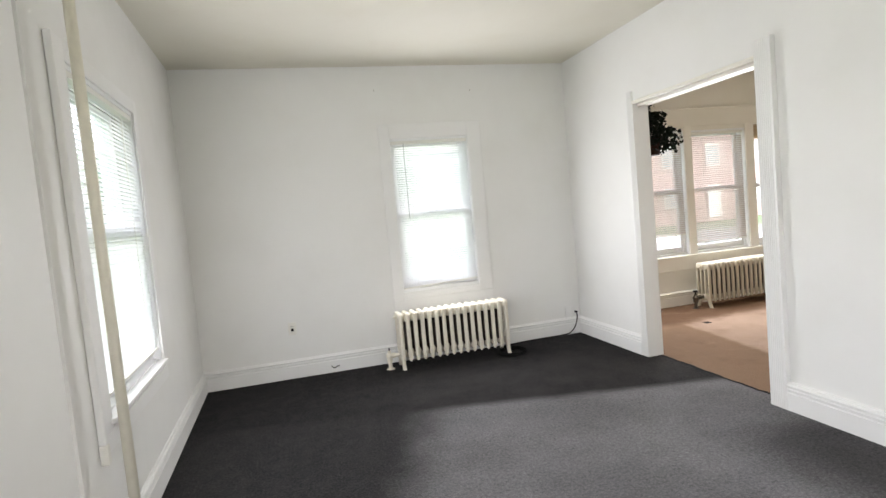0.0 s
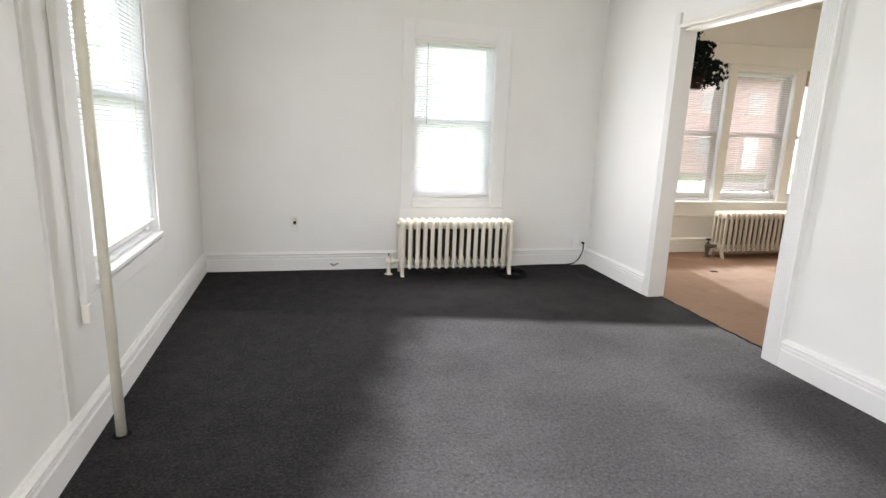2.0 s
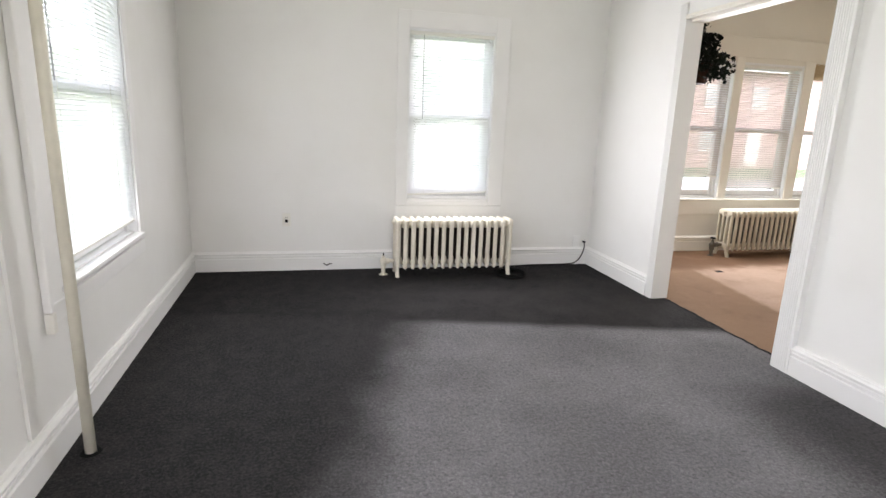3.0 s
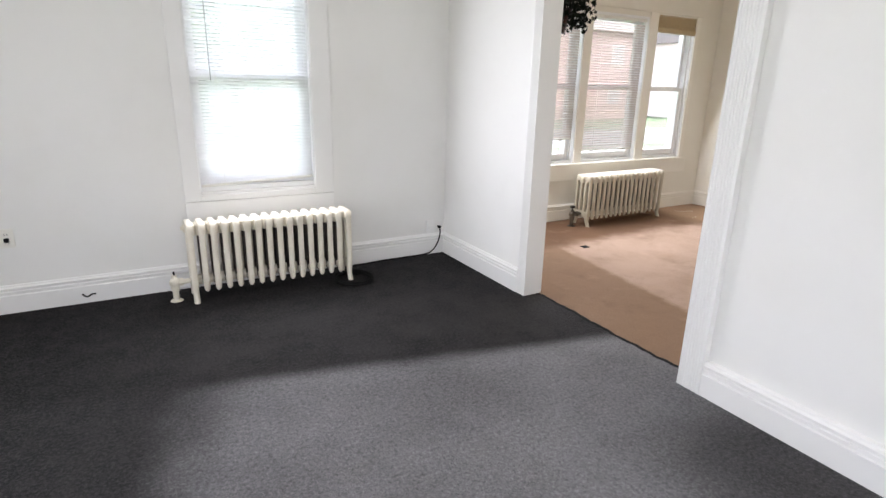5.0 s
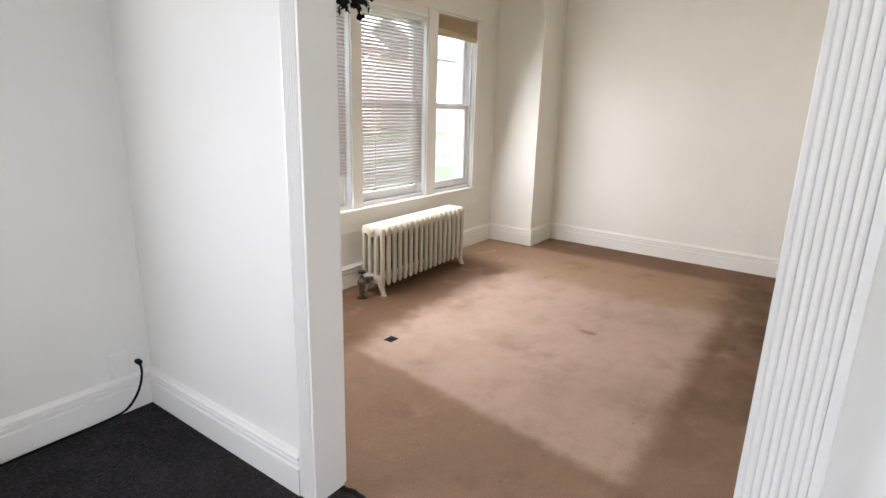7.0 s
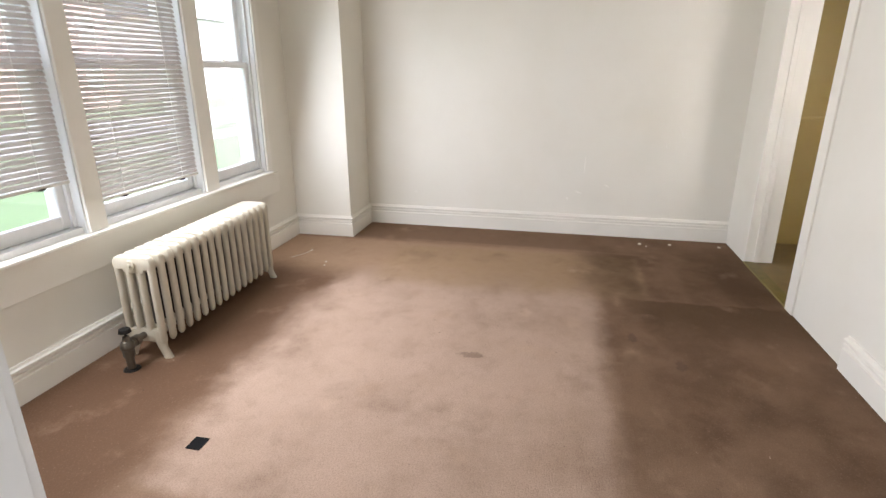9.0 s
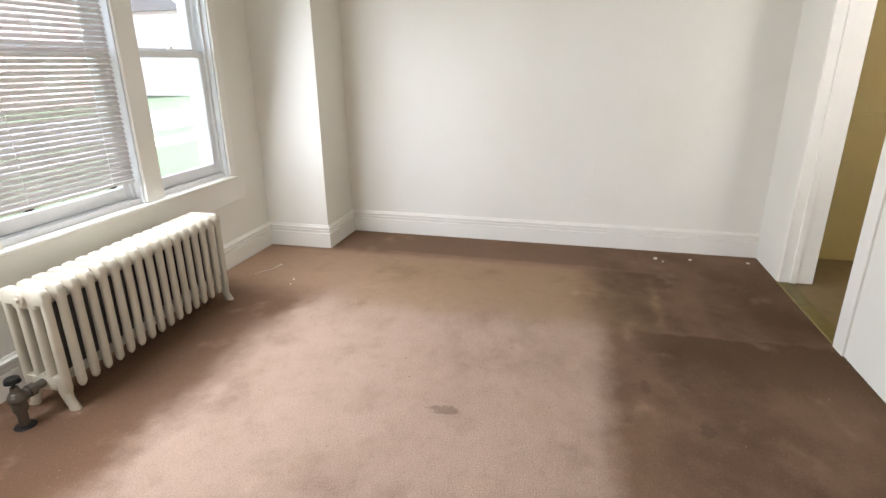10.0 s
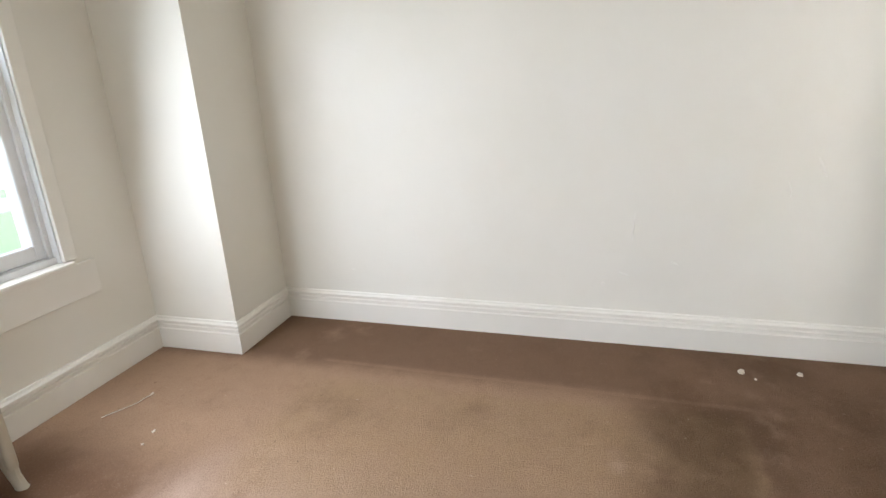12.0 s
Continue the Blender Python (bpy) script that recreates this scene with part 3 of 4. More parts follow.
def window(name, m, w, z0, z1, rail, wall_t, label, casing=(0.1, 0.1), casing_z=(0.6, 2.3), head=True, stool=True, set_in=0.066):
    """A double-hung window; x across, y outward from the room's wall face, z up."""
    top = tagged(new(name), label, "window", kind="structure")
    top.matrix_world = m
    bm = B()
    for x0, x1 in ((0, 0.010), (w - 0.010, w)):
        box(bm, x0, 0.0, z0, x1, wall_t, z1)
    box(bm, 0.010, 0.0, z1 - 0.022, w - 0.010, wall_t, z1)
    box(bm, 0.010, 0.02, z0, w - 0.010, wall_t + 0.04, z0 + 0.03)
    for x0, x1 in ((0.010, 0.030), (w - 0.030, w - 0.010)):
        box(bm, x0, set_in - 0.018, z0 + 0.03, x1, set_in - 0.004, z1 - 0.022)
    part("frame", bm, SASH, top)
    up = sash("upper_sash", w - 0.046, rail - 0.012, z1 - 0.024, set_in + 0.039, top)
    lo = sash("lower_sash", w - 0.046, z0 + 0.032, rail + 0.026, set_in, top, bottom=0.065)
    for s in (up, lo):
        s.matrix_local = Matrix.Translation((0.023, 0, 0))
    bm = B()
    box(bm, w / 2 - 0.03, set_in - 0.014, rail + 0.0265, w / 2 + 0.03, set_in, rail + 0.034, 0.002, 1)
    tube(bm, (w / 2, set_in - 0.006, rail + 0.034), (w / 2, set_in - 0.006, rail + 0.048), 0.012, 0.008, 10)
    part("sash_lock", bm, PLATE, top)
    if casing[0]:
        part("casing_left", box(B(), -casing[0], -0.016, casing_z[0], 0.004, -0.0005, casing_z[1], 0.004), TRIM, top)
    if casing[1]:
        part("casing_right", box(B(), w - 0.004, -0.016, casing_z[0], w + casing[1], -0.0005, casing_z[1], 0.004), TRIM, top)
    if head:
        part("casing_head", box(B(), 0.004, -0.0155, z1 - 0.004, w - 0.004, -0.0005, casing_z[1], 0.004), TRIM, top)
    if stool:
        part("stool", box(B(), -0.02, -0.035, z0 - 0.004, w + 0.02, 0.045, z0 + 0.02, 0.006), TRIM, top)
    return top


NORTH = lambda x: Matrix.Translation((x, AY1, 0))
win_n = window("window_1", NORTH(W1[0]), W1[1] - W1[0], W1[2], W1[3], 1.40, 0.2, "white double-hung window in painted casing", (0.10, 0.135), (0.60, 2.30), True, False)
part("apron", box(B(), -0.10, -0.013, 0.43, 0.93, -0.0005, 0.597, 0.004), TRIM, win_n)
part("sill", box(B(), 0.012, -0.003, 0.640, 0.783, 0.064, 0.659, 0.003), TRIM, win_n)
part("casing_bottom", box(B(), 0.0045, -0.0155, 0.60, 0.7905, -0.0005, 0.64, 0.003), TRIM, win_n)

win_w = window("window_2", ASKEW_W @ pose(AX0, W0[0], 0, 0, 0, 90), W0[1] - W0[0], W0[2], W0[3], 1.445, 0.2, "tall white double-hung window in grooved casing", (0.135, 0.08), (0.61, 2.27), True, True)
part("stop_bead", box(B(), -0.165, -0.032, 0.59, -0.1355, -0.0005, 2.26, 0.006), TRIM, win_w)
part("apron", box(B(), -0.13, -0.018, 0.53, W0[1] - W0[0] + 0.06, -0.0005, 0.609, 0.004), TRIM, win_w)
part("horn_block", box(B(), -0.165, -0.034, 0.505, -0.131, -0.0005, 0.589, 0.006), PLATE, win_w, "yellowed block under the casing")

for i, (x0, x1, z0, z1) in enumerate(BW):
    window("window_%d" % (i + 3), Matrix.Translation((x0, BAYY, 0)), x1 - x0, z0, z1, 1.39, 0.2, "white double-hung window of the bay", (0, 0), (0.6, 2.2), False, False, 0.066 if i < 2 else 0.05)
# flat boards that join the three windows
for nm, x0, x1 in (("trim_mullion", BW[0][1] - 0.004, BW[1][0] + 0.004), ("trim_mullion", BW[1][1] - 0.004, BW[2][0] + 0.004), ("trim_bay_casing", BW[0][0] - 0.11, BW[0][0] + 0.004), ("trim_bay_casing", BW[2][1] - 0.004, BW[2][1] + 0.06)):
    tagged(part(nm, box(B(), x0, BAYY - 0.018, 0.62, x1, BAYY - 0.0005, 2.19, 0.004), TRIM_WARM), "flat white board between bay windows", "trim", kind="structure")
bm = B()
box(bm, BW[0][0] - 0.11, BAYY - 0.02, 2.191, BW[2][1] + 0.1, BAYY - 0.0005, 2.40, 0.004)
box(bm, BW[0][0] - 0.12, BAYY - 0.032, 2.40, BW[2][1] + 0.11, BAYY - 0.0005, 2.42, 0.005)
tagged(part("trim_bay_head", bm, WALL_WARM), "cream head board above the bay windows", "trim", kind="structure")
tagged(part("trim_bay_sill", box(B(), BW[0][0] - 0.13, BAYY - 0.04, 0.596, BW[2][1] + 0.03, BAYY + 0.05, 0.617, 0.006), TRIM_WARM), "white wooden sill along the bay", "sill", kind="structure")
bm = B()
box(bm, BW[0][0] - 0.11, BAYY - 0.018, 0.435, BW[2][1] + 0.14, BAYY - 0.0005, 0.595, 0.004)
tagged(part("trim_bay_apron", bm, TRIM_WARM), "wide white apron board under the bay sill", "trim", kind="structure")


# ---- venetian blinds ----
SLAT_MESHES = {}


def slat_mesh(w, material):
    """A thin curved slat, 25 mm deep, along x."""
    key = (round(w, 3), material.name)
    if key not in SLAT_MESHES:
        bm = B()
        rows = []
        for i in range(5):
            s = i / 4 - 0.5
            rows.append([bm.verts.new((x, s * 0.025, 0.0022 * (1 - 4 * s * s))) for x in (0, w)])
        for a, b in zip(rows, rows[1:]):
            bm.faces.new((a[0], a[1], b[1], b[0]))
        SLAT_MESHES[key] = mesh("slat", bm, material, True)
    return SLAT_MESHES[key]


def blind(m, w, z0, z1, tilt, label, skew=0.0, wand=0.0, material=None, cords=(0.2, 0.8), group="", pitch=0.0225):
    """A mini blind: head rail, slats, ladder cords, bottom rail, wand. skew lifts its far end."""
    top = tagged(new("venetian_blind"), label, "blind", group)
    top.matrix_world = m
    part("head_rail", box(B(), 0, -0.018, z1 - 0.03, w, 0.018, z1, 0.003), PLATE, top)
    part("bottom_rail", box(B(), 0.004, -0.013, -0.008, w - 0.004, 0.013, 0.008, 0.004), PLATE, top).matrix_local = Matrix.Translation((0, 0, z0 + 0.008)) @ Matrix.Rotation(-math.atan(skew / w), 4, "Y")
    me = slat_mesh(w - 0.008, material or SLAT_THIN)
    n = int((z1 - 0.045 - z0 - 0.02) / pitch)
    for i in range(n):
        ob = new("slat", me)
        ob.parent = top
        f = max(0.0, 1 - i / 9)
        jig = random.uniform(-1.2, 1.2)
        ob.matrix_local = Matrix.Translation((0.004, 0, z0 + 0.03 + i * pitch)) @ Matrix.Rotation(-math.atan(skew * f / w), 4, "Y") @ Matrix.Rotation(radians(tilt + jig), 4, "X")
    for c in cords:
        bm = B()
        for y in (-0.0135, 0.0135):
            tube(bm, (w * c, y, z0 + 0.012), (w * c, y, z1 - 0.02), 0.0014, sides=5)
        part("ladder_cord", bm, PLATE, top)
    if material:
        for c in cords:
            part("cord_button", box(B(), w * c - 0.018, -0.016, z0 - 0.006, w * c + 0.018, 0.012, z0 + 0.004, 0.003), POT, top, "brown plastic cord button")
    if wand:
        bm = tube(B(), (w * 0.16, -0.02, z1 - 0.03), (w * 0.16, -0.022, z1 - wand), 0.0035, sides=6)
        part("wand", bm, plain("wand_grey", (0.35, 0.34, 0.33), 0.3), top)
    return top


blind(Matrix.Translation((W1[0] + 0.012, AY1 + 0.020, 0)), W1[1] - W1[0] - 0.024, 0.69, W1[3] - 0.024, 54, "white mini blind lowered, slats half open", 0.03, 0.75)
blind(ASKEW_W @ pose(AX0 - 0.020, W0[0] + 0.012, 0, 0, 0, 90), W0[1] - W0[0] - 0.024, 0.725, W0[3] - 0.024, 54, "white mini blind lowered, slats half open", 0.0, 0.7)
blind(Matrix.Translation((BW[0][0] + 0.025, BAYY + 0.026, 0)), BW[0][1] - BW[0][0] - 0.05, 0.865, BW[0][3] - 0.024, 53, "white mini blind drawn partly up", 0.0, 0.0, SLAT_DULL, pitch=0.0255)
blind(Matrix.Translation((BW[1][0] + 0.025, BAYY + 0.026, 0)), BW[1][1] - BW[1][0] - 0.05, 0.74, BW[1][3] - 0.024, 53, "white mini blind lowered nearly to sill", 0.0, 0.0, SLAT_DULL, pitch=0.0255)

# rolled bamboo shade at the top of the clear window
shade = tagged(new("bamboo_shade"), "rolled-up tan bamboo shade at window head", "shade")
shade.matrix_world = Matrix.Translation((BW[2][0] + 0.02, BAYY + 0.012, 2.0))
part("valance", box(B(), 0, -0.008, 0.05, 0.64, 0.0, 0.178), BAMBOO, shade)
rod = mesh("reed", tube(B(), (0, 0, 0), (0.64, 0, 0), 0.0045, sides=6), BAMBOO)
for i in range(12):
    ob = new("reed", rod)
    ob.parent = shade
    ob.matrix_local = Matrix.Translation((0, -0.013, 0.055 + i * 0.0105))
part("roll", tube(B(), (0, 0.004, 0.03), (0.64, 0.004, 0.022), 0.032, sides=14), BAMBOO, shade)


# ---- radiators ----
def section_mesh(height, depth, pitch, leg, coat):
    """One cast-iron section: four columns with rounded feet under a finger-like top, hubs to its neighbours; legs on the end ones."""
    bm = B()
    th, zb, zt = pitch * 0.54, 0.066, height
    step = depth / 4
    for i in range(4):
        y = -depth / 2 + step * (i + 0.5)
        outer = i in (0, 3)
        lo = zb + (0.0 if outer else 0.02)
        wide = th if outer or leg else pitch * 0.62
        deep = step * 0.27 if outer else step * (0.27 if leg else 0.42)
        if outer:
            y = math.copysign(depth / 2 - deep, y)
        elif leg:
            y *= 1.15
        rings = []
        for z, s in ((lo, 0.35), (lo + 0.008, 0.75), (lo + 0.022, 1.0), (lo + 0.07, 1.04), (zt - 0.12, 1.0), (zt - 0.085, 1.02), (zt - 0.05, 1.05)):
            ring = []
            for k in range(12):
                a = (k + 0.5) * math.pi / 6
                c, sn = math.cos(a), math.sin(a)
                # a squarish oval
                c, sn = math.copysign(abs(c) ** 0.7, c), math.copysign(abs(sn) ** 0.7, sn)
                ring.append(bm.verts.new((c * wide / 2 * s, y + sn * deep * min(1.0, s), z)))
            rings.append(ring)
        for a, b in zip(rings, rings[1:]):
            for k in range(12):
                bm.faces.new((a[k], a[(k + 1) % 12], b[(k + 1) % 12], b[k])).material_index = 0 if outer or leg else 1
        bm.faces.new(list(reversed(rings[0])))
        bm.faces.new(rings[-1])
    # the top: a finger with rounded ends and edges
    hd = depth / 2
    prof = [(-hd + 0.004, zt - 0.062), (-hd - 0.001, zt - 0.045), (-hd + 0.001, zt - 0.024), (-hd + 0.010, zt - 0.008), (-hd + 0.028, zt), (hd - 0.028, zt), (hd - 0.010, zt - 0.008), (hd - 0.001, zt - 0.024), (hd + 0.001, zt - 0.045), (hd - 0.004, zt - 0.062)]
    last = len(prof) - 1
    rows = []
    for x, drop in ((-0.5, 0.010), (-0.44, 0.003), (-0.3, 0.0), (0.3, 0.0), (0.44, 0.003), (0.5, 0.010)):
        row = []
        for i, (y, z) in enumerate(prof):
            row.append(bm.verts.new((x * th * 1.12, y - math.copysign(drop * 0.8, y), z - (drop if 0 < i < last else 0))))
        rows.append(row)
    for a, b in zip(rows, rows[1:]):
        for k in range(last):
            bm.faces.new((a[k], a[k + 1], b[k + 1], b[k]))
        bm.faces.new((a[0], b[0], b[-1], a[-1]))
    bm.faces.new(rows[0])
    bm.faces.new(list(reversed(rows[-1])))
    # hubs that join the sections, above and below
    box(bm, -pitch * (0.25 if leg else 0.5), -hd * 0.55, zt - 0.085, pitch / 2, hd * 0.55, zt - 0.012, 0.010, 2)
    box(bm, -th * 0.5, -hd + 0.05, zb + 0.03, th * 0.5, hd - 0.05, zb + 0.08, 0.01, 2)
    tube(bm, (-pitch * (0.25 if leg else 0.5), 0, zb + 0.06), (pitch / 2, 0, zb + 0.06), 0.034, sides=12)
    if leg:
        box(bm, -th * 0.5, -hd + 0.012, zb + 0.02, th * 0.5, hd - 0.012, zb + 0.085, 0.008, 2)
        for s in (-1, 1):
            y0 = s * (depth / 2 - 0.028)
            rings = []
            for z, dy, ry, rx in ((0.0, 0.026, 0.026, 0.48), (0.012, 0.022, 0.022, 0.46), (0.05, 0.004, 0.024, 0.46), (0.10, -0.006, 0.034, 0.5), (0.15, -0.006, 0.03, 0.5)):
                rings.append([bm.verts.new((math.cos(a) * th * rx * 1.1, y0 + s * dy + math.sin(a) * ry, z)) for a in (k * math.pi / 5 for k in range(10))])
            for a, b in zip(rings, rings[1:]):
                for k in range(10):
                    bm.faces.new((a[k], a[(k + 1) % 10], b[(k + 1) % 10], b[k]))
            bm.faces.new(list(reversed(rings[0])))
            bm.faces.new(rings[-1])
    bmesh.ops.recalc_face_normals(bm, faces=bm.faces[:])
    me = mesh("section", bm, coat, True)
    # slot 1: inner columns of middle sections, painted as dark as shaded gaps
    me.materials.append(RAD_GAP_SHADE)
    me.set_sharp_from_angle(angle=radians(38))
    return me


def radiator(m, n, pitch, height, depth, valve_out, painted, coat, label):
    top = tagged(new("radiator"), label, "radiator")
    top.matrix_world = m
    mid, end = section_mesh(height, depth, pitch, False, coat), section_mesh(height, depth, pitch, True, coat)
    for i in range(n):
        ob = new("section", end if i in (0, n - 1) else mid)
        ob.parent = top
        ob.matrix_local = Matrix.Translation((pitch * (i + 0.5), 0, 0)) @ Matrix.Rotation(math.pi if i == n - 1 else 0.0, 4, "Z")
    x0, x1 = pitch * 0.2, pitch * (n - 0.2)
    for x, d in ((x0, -1), (x1, 1)):
        bm = tube(B(), (x - d * 0.01, 0, height - 0.04), (x + d * 0.012, 0, height - 0.04), 0.026, 0.024, 16)
        tube(bm, (x + d * 0.012, 0, height - 0.04), (x + d * 0.024, 0, height - 0.04), 0.012, 0.012, 6)
        part("plug", bm, coat, top, smooth=False)
    bm = tube(B(), (x1, 0.02, height * 0.52), (x1 + 0.022, 0.02, height * 0.52), 0.008)
    tube(bm, (x1 + 0.022, 0.02, height * 0.48), (x1 + 0.022, 0.02, height * 0.58), 0.013)
    part("air_vent", bm, BRASS, top, "tarnished air vent")
    body = coat if painted else OLD_BRASS
    zc = 0.125
    bm = tube(B(), (x0, 0, zc), (-valve_out, 0, zc), 0.017)
    tube(bm, (-0.03, 0, zc), (-0.055, 0, zc), 0.027, sides=8)
    tube(bm, (-0.062, 0, zc), (-0.075, 0, zc), 0.025, sides=8)
    part("union", bm, body, top)
    bm = B()
    bmesh.ops.create_uvsphere(bm, u_segments=14, v_segments=8, radius=0.034, matrix=Matrix.Translation((-valve_out, 0, zc)))
    tube(bm, (-valve_out, 0, zc - 0.055), (-valve_out, 0, zc - 0.02), 0.027, sides=8)
    tube(bm, (-valve_out, 0, 0.0), (-valve_out, 0, zc - 0.03), 0.019)
    tube(bm, (-valve_out, 0, zc + 0.02), (-valve_out, 0, zc + 0.05), 0.02, 0.014, 8)
    vb = part("valve", bm, body, top, smooth=False)
    bm = tube(B(), (-valve_out, 0, zc + 0.045), (-valve_out, 0, zc + 0.075), 0.006)
    if not painted:
        tube(bm, (-valve_out, 0, zc + 0.07), (-valve_out, 0, zc + 0.088), 0.029, 0.025, 14)
    part("valve_handle", bm, IRON, vb, "black valve handle")
    part("floor_flange", tube(B(), (-valve_out, 0, 0.0), (-valve_out, 0, 0.006), 0.04, 0.034, 16), coat if painted else IRON, top)
    return top


radiator(Matrix.Translation((0.972, 5.145, 0)), 16, 0.0695, 0.52, 0.205, 0.08, True, RAD, "cream-painted cast-iron radiator under the window")
radiator(pose(4.78, 5.592, 0, 0, 0, 1.8), 17, 0.0695, 0.53, 0.205, 0.10, False, RAD_SHADED, "cream cast-iron radiator below bay windows, painted darker as in shade")

# ---- riser pipe ----
riser = tagged(new("riser_pipe"), "cream-painted vertical steam pipe, floor to ceiling", "pipe")
riser.matrix_world = Matrix.Translation((-0.583, 2.625, 0))
part("pipe", tube(B(), (0, 0, 0), (0, 0, H), 0.021, sides=24), PIPE, riser, smooth=True)
bm = tube(B(), (0, 0, 0.0), (0, 0, 0.003), 0.04, 0.036, 14)
part("floor_collar", bm, DARK, riser, "dark ragged cut round the pipe")
part("ceiling_collar", tube(B(), (0, 0, H - 0.012), (0, 0, H), 0.04, sides=20), PIPE, riser)


# ---- outlets and cables ----
def outlet(m, label, slots=2, slot_paint=None, group="", cover=None):
    top = tagged(new("wall_outlet"), label, "outlet", group)
    top.matrix_world = m
    part("cover_plate", box(B(), -0.036, -0.010, -0.058, 0.036, 0.0, 0.058, 0.003), cover or PLATE, top)
    for z in ((-0.024, 0.024) if slots == 2 else (0.0,)):
        f = part("socket", box(B(), -0.017, -0.013, z - 0.015, 0.017, -0.0095, z + 0.015, 0.003), cover or PLATE, top)
        bm = B()
        for x in (-0.007, 0.007):
            box(bm, x - 0.0015, -0.0136, z - 0.006, x + 0.0015, -0.0128, z + 0.006)
        part("slot", bm, slot_paint or DARK, f)
    part("screw", tube(B(), (0, -0.0115, 0), (0, -0.009, 0), 0.003, sides=8), BRASS, top)
    return top


o = outlet(Matrix.Translation((0.045, AY1, 0.465)), "ivory duplex wall outlet above baseboard")
bm = box(B(), -0.012, -0.034, -0.02, 0.012, -0.013, 0.004, 0.004)
part("adapter", bm, RUBBER, o, "small dark plug")
outlet(ASKEW_W @ pose(AX0 - 0.006, 1.86, 0.48, 0, 0, 90), "white painted-over duplex outlet plate low on wall", 2, PLATE)
outlet(Matrix.Translation((2.88, AY1, 0.235)), "white painted-over phone jack plate in corner", 1, TRIM, "", TRIM)
cord = tagged(new("black_cable"), "black cable from wall jack coiled by radiator", "cable")
spline("cable_drop", [(2.952, 5.362, 0.235), (2.955, 5.335, 0.235), (2.962, 5.332, 0.18), (2.94, 5.332, 0.10), (2.90, 5.335, 0.04), (2.85, 5.34, 0.006), (2.6, 5.34, 0.006), (2.35, 5.335, 0.006), (2.15, 5.3, 0.006), (2.08, 5.2, 0.006), (2.12, 5.1, 0.006)], 0.0055, RUBBER, cord)
loop = [(2.06 + (0.135 + 0.012 * math.sin(a * 0.7)) * math.cos(a), 5.005 + (0.145 + 0.012 * math.cos(a * 0.6)) * math.sin(a), 0.006 + 0.0035 * a / 3) for a in (i * math.pi / 6 for i in range(0, 46))]
spline("cable_coil", loop, 0.0055, RUBBER, cord)
part("jack_plug", box(B(), 2.94, 5.318, 0.226, 2.963, 5.355, 0.244, 0.004), RUBBER, cord)
stub = tagged(spline("wire_stub", [(0.365, 5.345, 0.065), (0.38, 5.338, 0.048), (0.40, 5.336, 0.045), (0.415, 5.338, 0.062), (0.44, 5.341, 0.058)], 0.005, RUBBER), "short black wire stub out of baseboard", "wire")

# picture hooks and nail marks
for x, z in ((1.02, 2.62), (1.98, 2.6)):
    tagged(part("picture_nail", tube(B(), (x, 5.376, z), (x, 5.360, z + 0.004), 0.004, sides=6), BRASS), "small nail in the plaster wall", "nail", "nails")

# ---- things on the brown carpet ----
tagged(part("floor_patch", box(B(), 4.222, 4.903, 0.0, 4.292, 4.963, 0.004, 0.002), DARK), "small black square scrap on carpet", "scrap")


for x, y, r in ((7.218, 2.953, 0.02), (7.235, 2.72, 0.017), (7.245, 2.345, 0.016), (6.53, 5.522, 0.010), (7.16, 2.91, 0.007), (6.3, 5.3, 0.009), (6.22, 5.28, 0.006)):
    rnd = random.Random(int(x * 1000 + y * 77))
    bm = B()
    ring = [bm.verts.new((x + r * rnd.uniform(0.7, 1.3) * math.cos(i * 0.785), y + r * rnd.uniform(0.6, 1.2) * math.sin(i * 0.785) * 0.8, 0.002)) for i in range(8)]
    f = bm.faces.new(ring)
    g = bmesh.ops.extrude_face_region(bm, geom=[f])
    bmesh.ops.translate(bm, verts=[v for v in g["geom"] if isinstance(v, bmesh.types.BMVert)], vec=(0, 0, 0.004))
    bmesh.ops.translate(bm, verts=bm.verts[:], vec=(0, 0, -0.002))
    bmesh.ops.recalc_face_normals(bm, faces=bm.faces[:])
    tagged(part("plaster_chip", bm, PAPER), "pale chip of plaster on brown carpet", "debris", "plaster chips")


tagged(spline("dry_twig", [(6.33, 5.60, 0.003), (6.39, 5.565, 0.004), (6.45, 5.52, 0.008), (6.49, 5.525, 0.007), (6.52, 5.515, 0.004)], 0.0018, PAPER), "thin curved dry twig on the carpet", "twig")

# small scuffs and flakes on the east wall
for y, z, w, h, lean in ((2.70, 0.88, 0.006, 0.11, -25), (2.81, 0.785, 0.006, 0.08, -12), (3.464, 0.366, 0.03, 0.012, 15), (3.555, 0.309, 0.012, 0.02, 30), (3.43, 0.60, 0.004, 0.16, 3), (3.24, 0.43, 0.022, 0.008, 20), (4.90, 0.31, 0.012, 0.008, 0)):
    bm = B()
    turn = Matrix.Rotation(radians(lean), 2)
    flat = [turn @ Vector((w * math.cos(k * 1.0472) * (1 + 0.3 * math.sin(k * 2.1)), h / 2 * math.sin(k * 1.0472))) for k in range(6)]
    face_x = BX1 - 0.014 * (BY1 - y)
    ring = [bm.verts.new((face_x, y + p.x, z + p.y)) for p in flat]
    tip = bm.verts.new((face_x - 0.005, y + w * 0.3, z - h * 0.1))
    for a, b in zip(ring, ring[1:] + ring[:1]):
        bm.faces.new((a, b, tip))
    bm.faces.new(ring)
    bmesh.ops.recalc_face_normals(bm, faces=bm.faces[:])
    tagged(part("paint_flake", bm, TRIM_WARM), "raised flake of paint on the wall", "flake", "paint flakes")

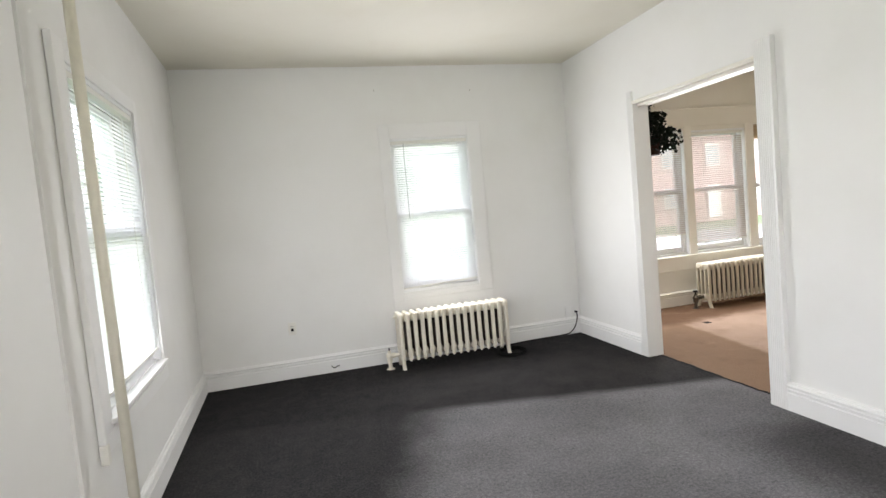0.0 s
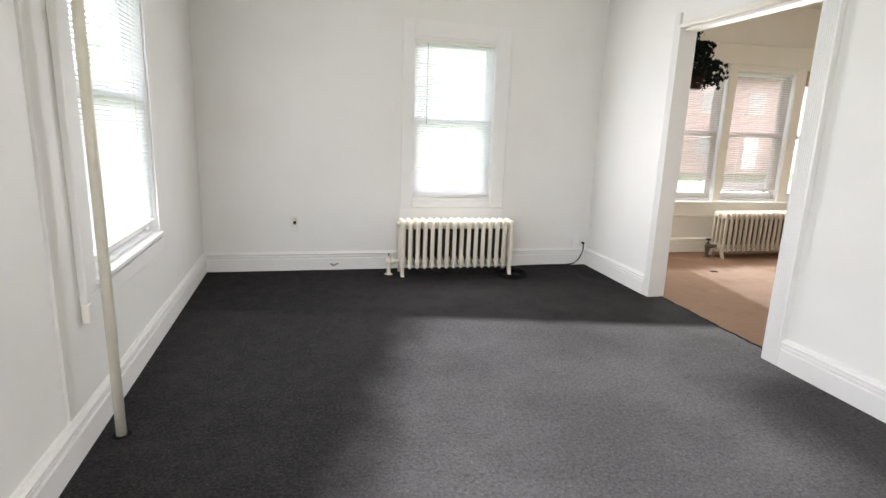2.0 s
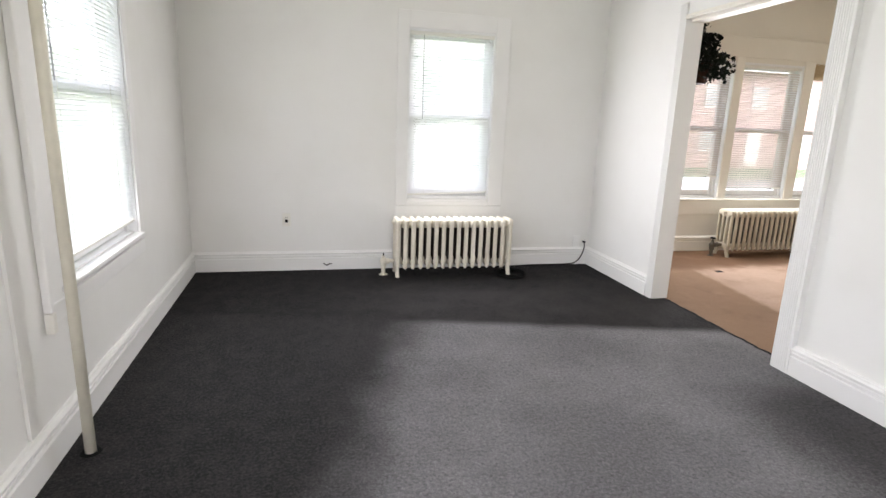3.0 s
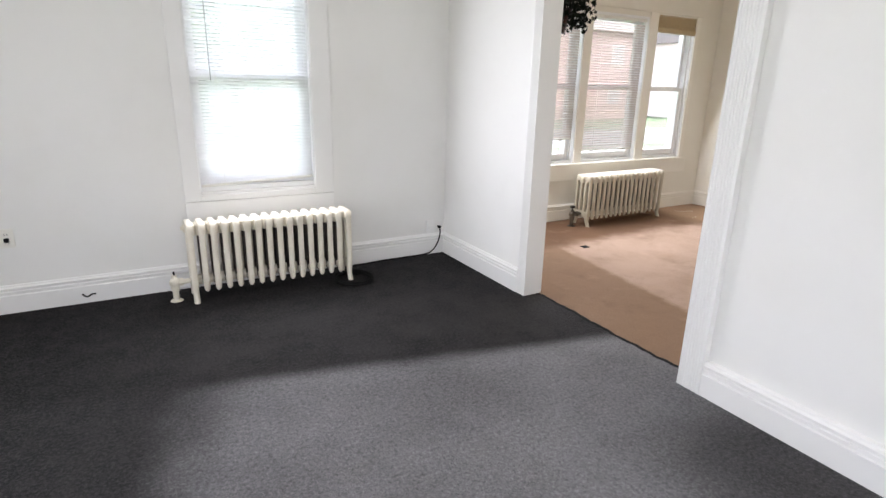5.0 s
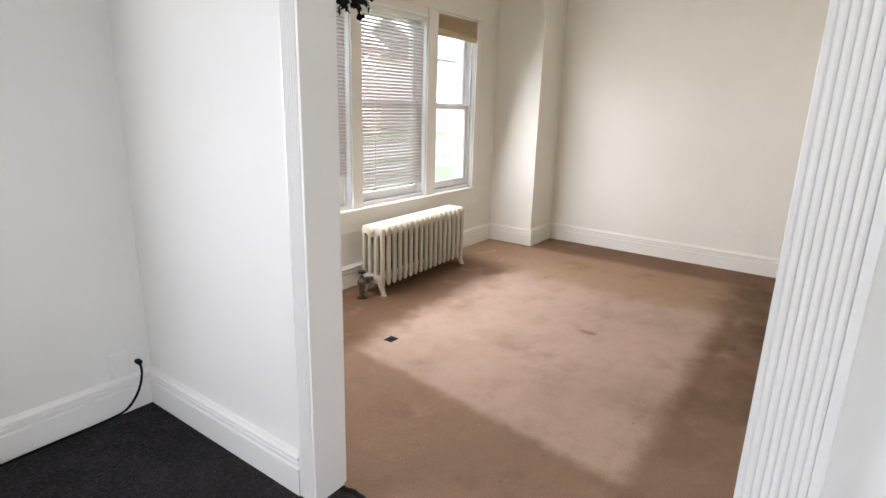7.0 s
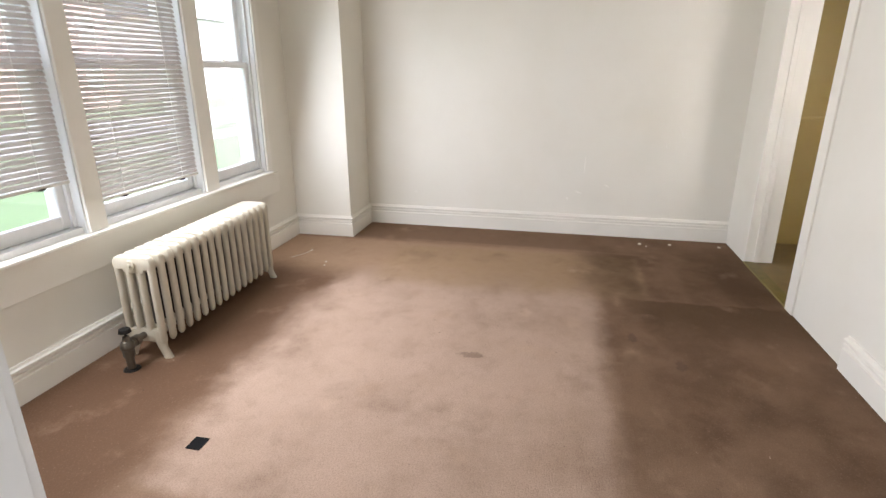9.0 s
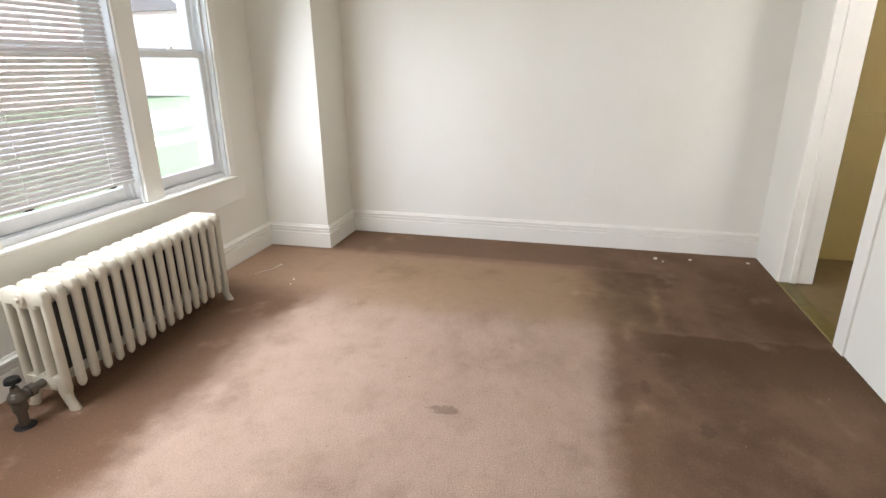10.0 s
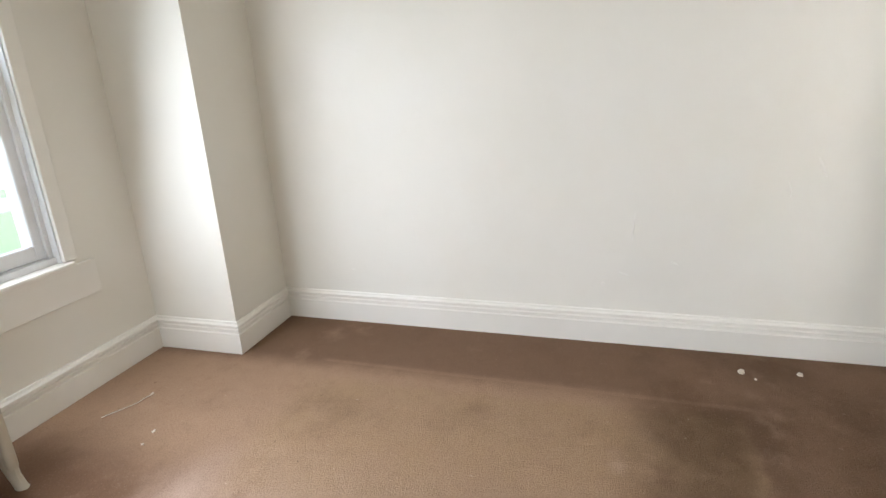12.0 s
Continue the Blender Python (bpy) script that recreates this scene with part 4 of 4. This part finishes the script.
# ---- hanging plant ----
PX, PY, PZ = 3.68, 4.94, 1.79
plant = tagged(new("hanging_plant"), "dark artificial ivy in a brown hanging basket", "plant")
plant.matrix_world = Matrix.Translation((PX, PY, PZ))
bm = tube(B(), (0, 0, 0), (0, 0, 0.17), 0.10, 0.14, 20)
part("basket", bm, POT, plant, "brown wicker basket")
for i in range(3):
    a = i * 2.094 + 0.4
    part("hanger_wire", tube(B(), (0.135 * math.cos(a), 0.135 * math.sin(a), 0.17), (0, 0, 0.62), 0.0025, sides=5), IRON, plant)
part("hook", tube(B(), (0, 0, 0.6), (0, 0, H - PZ), 0.003, sides=6), IRON, plant)


def foliage(rnd):
    bm = B()
    shape = [(0, -0.5), (0.28, -0.38), (0.5, 0.05), (0.2, 0.05), (0, 0.5), (-0.2, 0.05), (-0.5, 0.05), (-0.28, -0.38)]

    def leaf(p, size):
        m = Matrix.Translation(p) @ Euler((rnd.uniform(-1.4, 1.4), rnd.uniform(-1.4, 1.4), rnd.uniform(0, 6.28))).to_matrix().to_4x4()
        mid = bm.verts.new(m @ Vector((0, 0, 0.12 * size)))
        vs = [bm.verts.new(m @ Vector((x * size, y * size, 0))) for x, y in shape]
        for a, b in zip(vs, vs[1:] + vs[:1]):
            bm.faces.new((mid, a, b))

    for i in range(1100):
        a, u = rnd.uniform(0, 6.28), rnd.random()
        r = 0.25 * math.sqrt(rnd.random()) * (1.0 if u < 0.7 else 0.7)
        leaf(Vector((r * math.cos(a), r * math.sin(a), 0.10 + 0.32 * u - 0.7 * max(0, r - 0.14))), rnd.uniform(0.03, 0.055))
    for j in range(11):
        a, drop, reach = rnd.uniform(0, 6.28), rnd.uniform(0.1, 0.3), rnd.uniform(0.22, 0.33)
        for i in range(20):
            s = i / 19
            p = Vector((math.cos(a) * reach * min(1, 0.5 + s), math.sin(a) * reach * min(1, 0.5 + s), 0.25 - drop * s * s - 0.03 * s)) + Vector([rnd.uniform(-0.02, 0.02) for _ in range(3)])
            leaf(p, rnd.uniform(0.03, 0.05))
    for i in range(26):
        leaf(Vector((rnd.gauss(0.02, 0.025), rnd.gauss(0, 0.025), 0.50 + rnd.gauss(0, 0.035))), rnd.uniform(0.03, 0.05))
    return bm


part("ivy", foliage(random.Random(11)), LEAF, plant, "dark ivy leaves")

# ---- outside ----
GZ = -0.7
tagged(part("ground", box(B(), -300, -300, GZ - 0.3, 300, 300, GZ), GRASS), "mown green lawn", "lawn", kind="structure")
tagged(part("road", box(B(), -200, 17, GZ, 200, 23, GZ + 0.01), ASPHALT), "grey asphalt street", "road", kind="structure")
tagged(part("pavement", box(B(), -200, 14.2, GZ, 200, 15.6, GZ + 0.02), CONCRETE), "pale concrete pavement", "pavement", kind="structure")


def house(x, y, w, d, h, material, label):
    """A far house: walls, gable roof, door and windows with frames."""
    top = tagged(new("house"), label, "house", "houses across the street")
    top.matrix_world = Matrix.Translation((x, y, GZ))
    part("wall", box(B(), 0, 0, 0, w, d, h), material, top)
    bm = B()
    v = [bm.verts.new(p) for p in ((-0.4, -0.4, h), (w + 0.4, -0.4, h), (w + 0.4, d + 0.4, h), (-0.4, d + 0.4, h), (-0.4, d / 2, h + d * 0.38), (w + 0.4, d / 2, h + d * 0.38))]
    for f in ((0, 1, 5, 4), (2, 3, 4, 5), (0, 4, 3), (1, 2, 5), (3, 2, 1, 0)):
        bm.faces.new([v[i] for i in f])
    bmesh.ops.recalc_face_normals(bm, faces=bm.faces[:])
    part("roof", bm, ROOFING, top)
    for zf in (1.0, 3.6):
        if zf + 1.5 < h:
            for i in range(3):
                xc = w * (i + 0.5) / 3
                if zf < 2 and i == 1:
                    part("door", box(B(), xc - 0.5, -0.05, 0.2, xc + 0.5, 0.0, 2.3, 0.01), SASH, top)
                    continue
                wn_ = part("window", box(B(), xc - 0.55, -0.06, zf, xc + 0.55, 0.0, zf + 1.4, 0.01), WHITESIDE, top)
                part("pane", box(B(), xc - 0.47, -0.07, zf + 0.08, xc + 0.47, -0.061, zf + 1.32), DARKGLASS, wn_)
    return top


house(-9, 30, 9, 8, 5.6, SIDING, "two-storey pale blue house across the street")
house(5, 31, 10, 8, 5.6, WHITESIDE, "two-storey white house across the street")
house(22, 30, 10, 9, 5.8, BRICK, "two-storey rose-brown house across the street")
house(38, 30, 10, 9, 5.6, WHITESIDE, "two-storey white house across the street")


def tree(x, y, h, seed):
    rnd = random.Random(seed)
    top = tagged(new("tree"), "leafy green street tree on the lawn", "tree", "street trees")
    top.matrix_world = Matrix.Translation((x, y, GZ))
    bm = tube(B(), (0, 0, 0), (0.1, 0, h * 0.45), 0.2, 0.12, 8)
    tips = []
    for i in range(9):
        a, r, z = rnd.uniform(0, 6.28), rnd.uniform(0.8, 1.7), rnd.uniform(0.55, 0.9) * h
        tips.append(Vector((r * math.cos(a), r * math.sin(a), z)))
        tube(bm, (0.1, 0, h * rnd.uniform(0.3, 0.45)), tips[-1], 0.07, 0.02, 6)
    part("trunk", bm, BARK, top)
    bm = B()
    for tip in tips:
        for i in range(150):
            p = tip + Vector([rnd.gauss(0, 0.5) for _ in range(3)])
            m = Matrix.Translation(p) @ Euler([rnd.uniform(0, 6.28) for _ in range(3)]).to_matrix().to_4x4()
            bm.faces.new([bm.verts.new(m @ Vector(q)) for q in ((-0.09, 0, 0), (0, -0.06, 0.02), (0.09, 0, 0), (0, 0.06, 0.02))])
    part("crown", bm, CROWN, top)


for x, y, h, s in ((-8, 25, 5.5, 1), (4.5, 26, 5.0, 2), (16, 25.5, 6.5, 3), (27, 13, 5.5, 4), (-22, 34, 6.5, 5), (-16, 38, 6, 6)):
    tree(x, y, h, s)
house(-26, 0, 8, 9, 5.6, WHITESIDE, "two-storey white house beyond the side lawn")
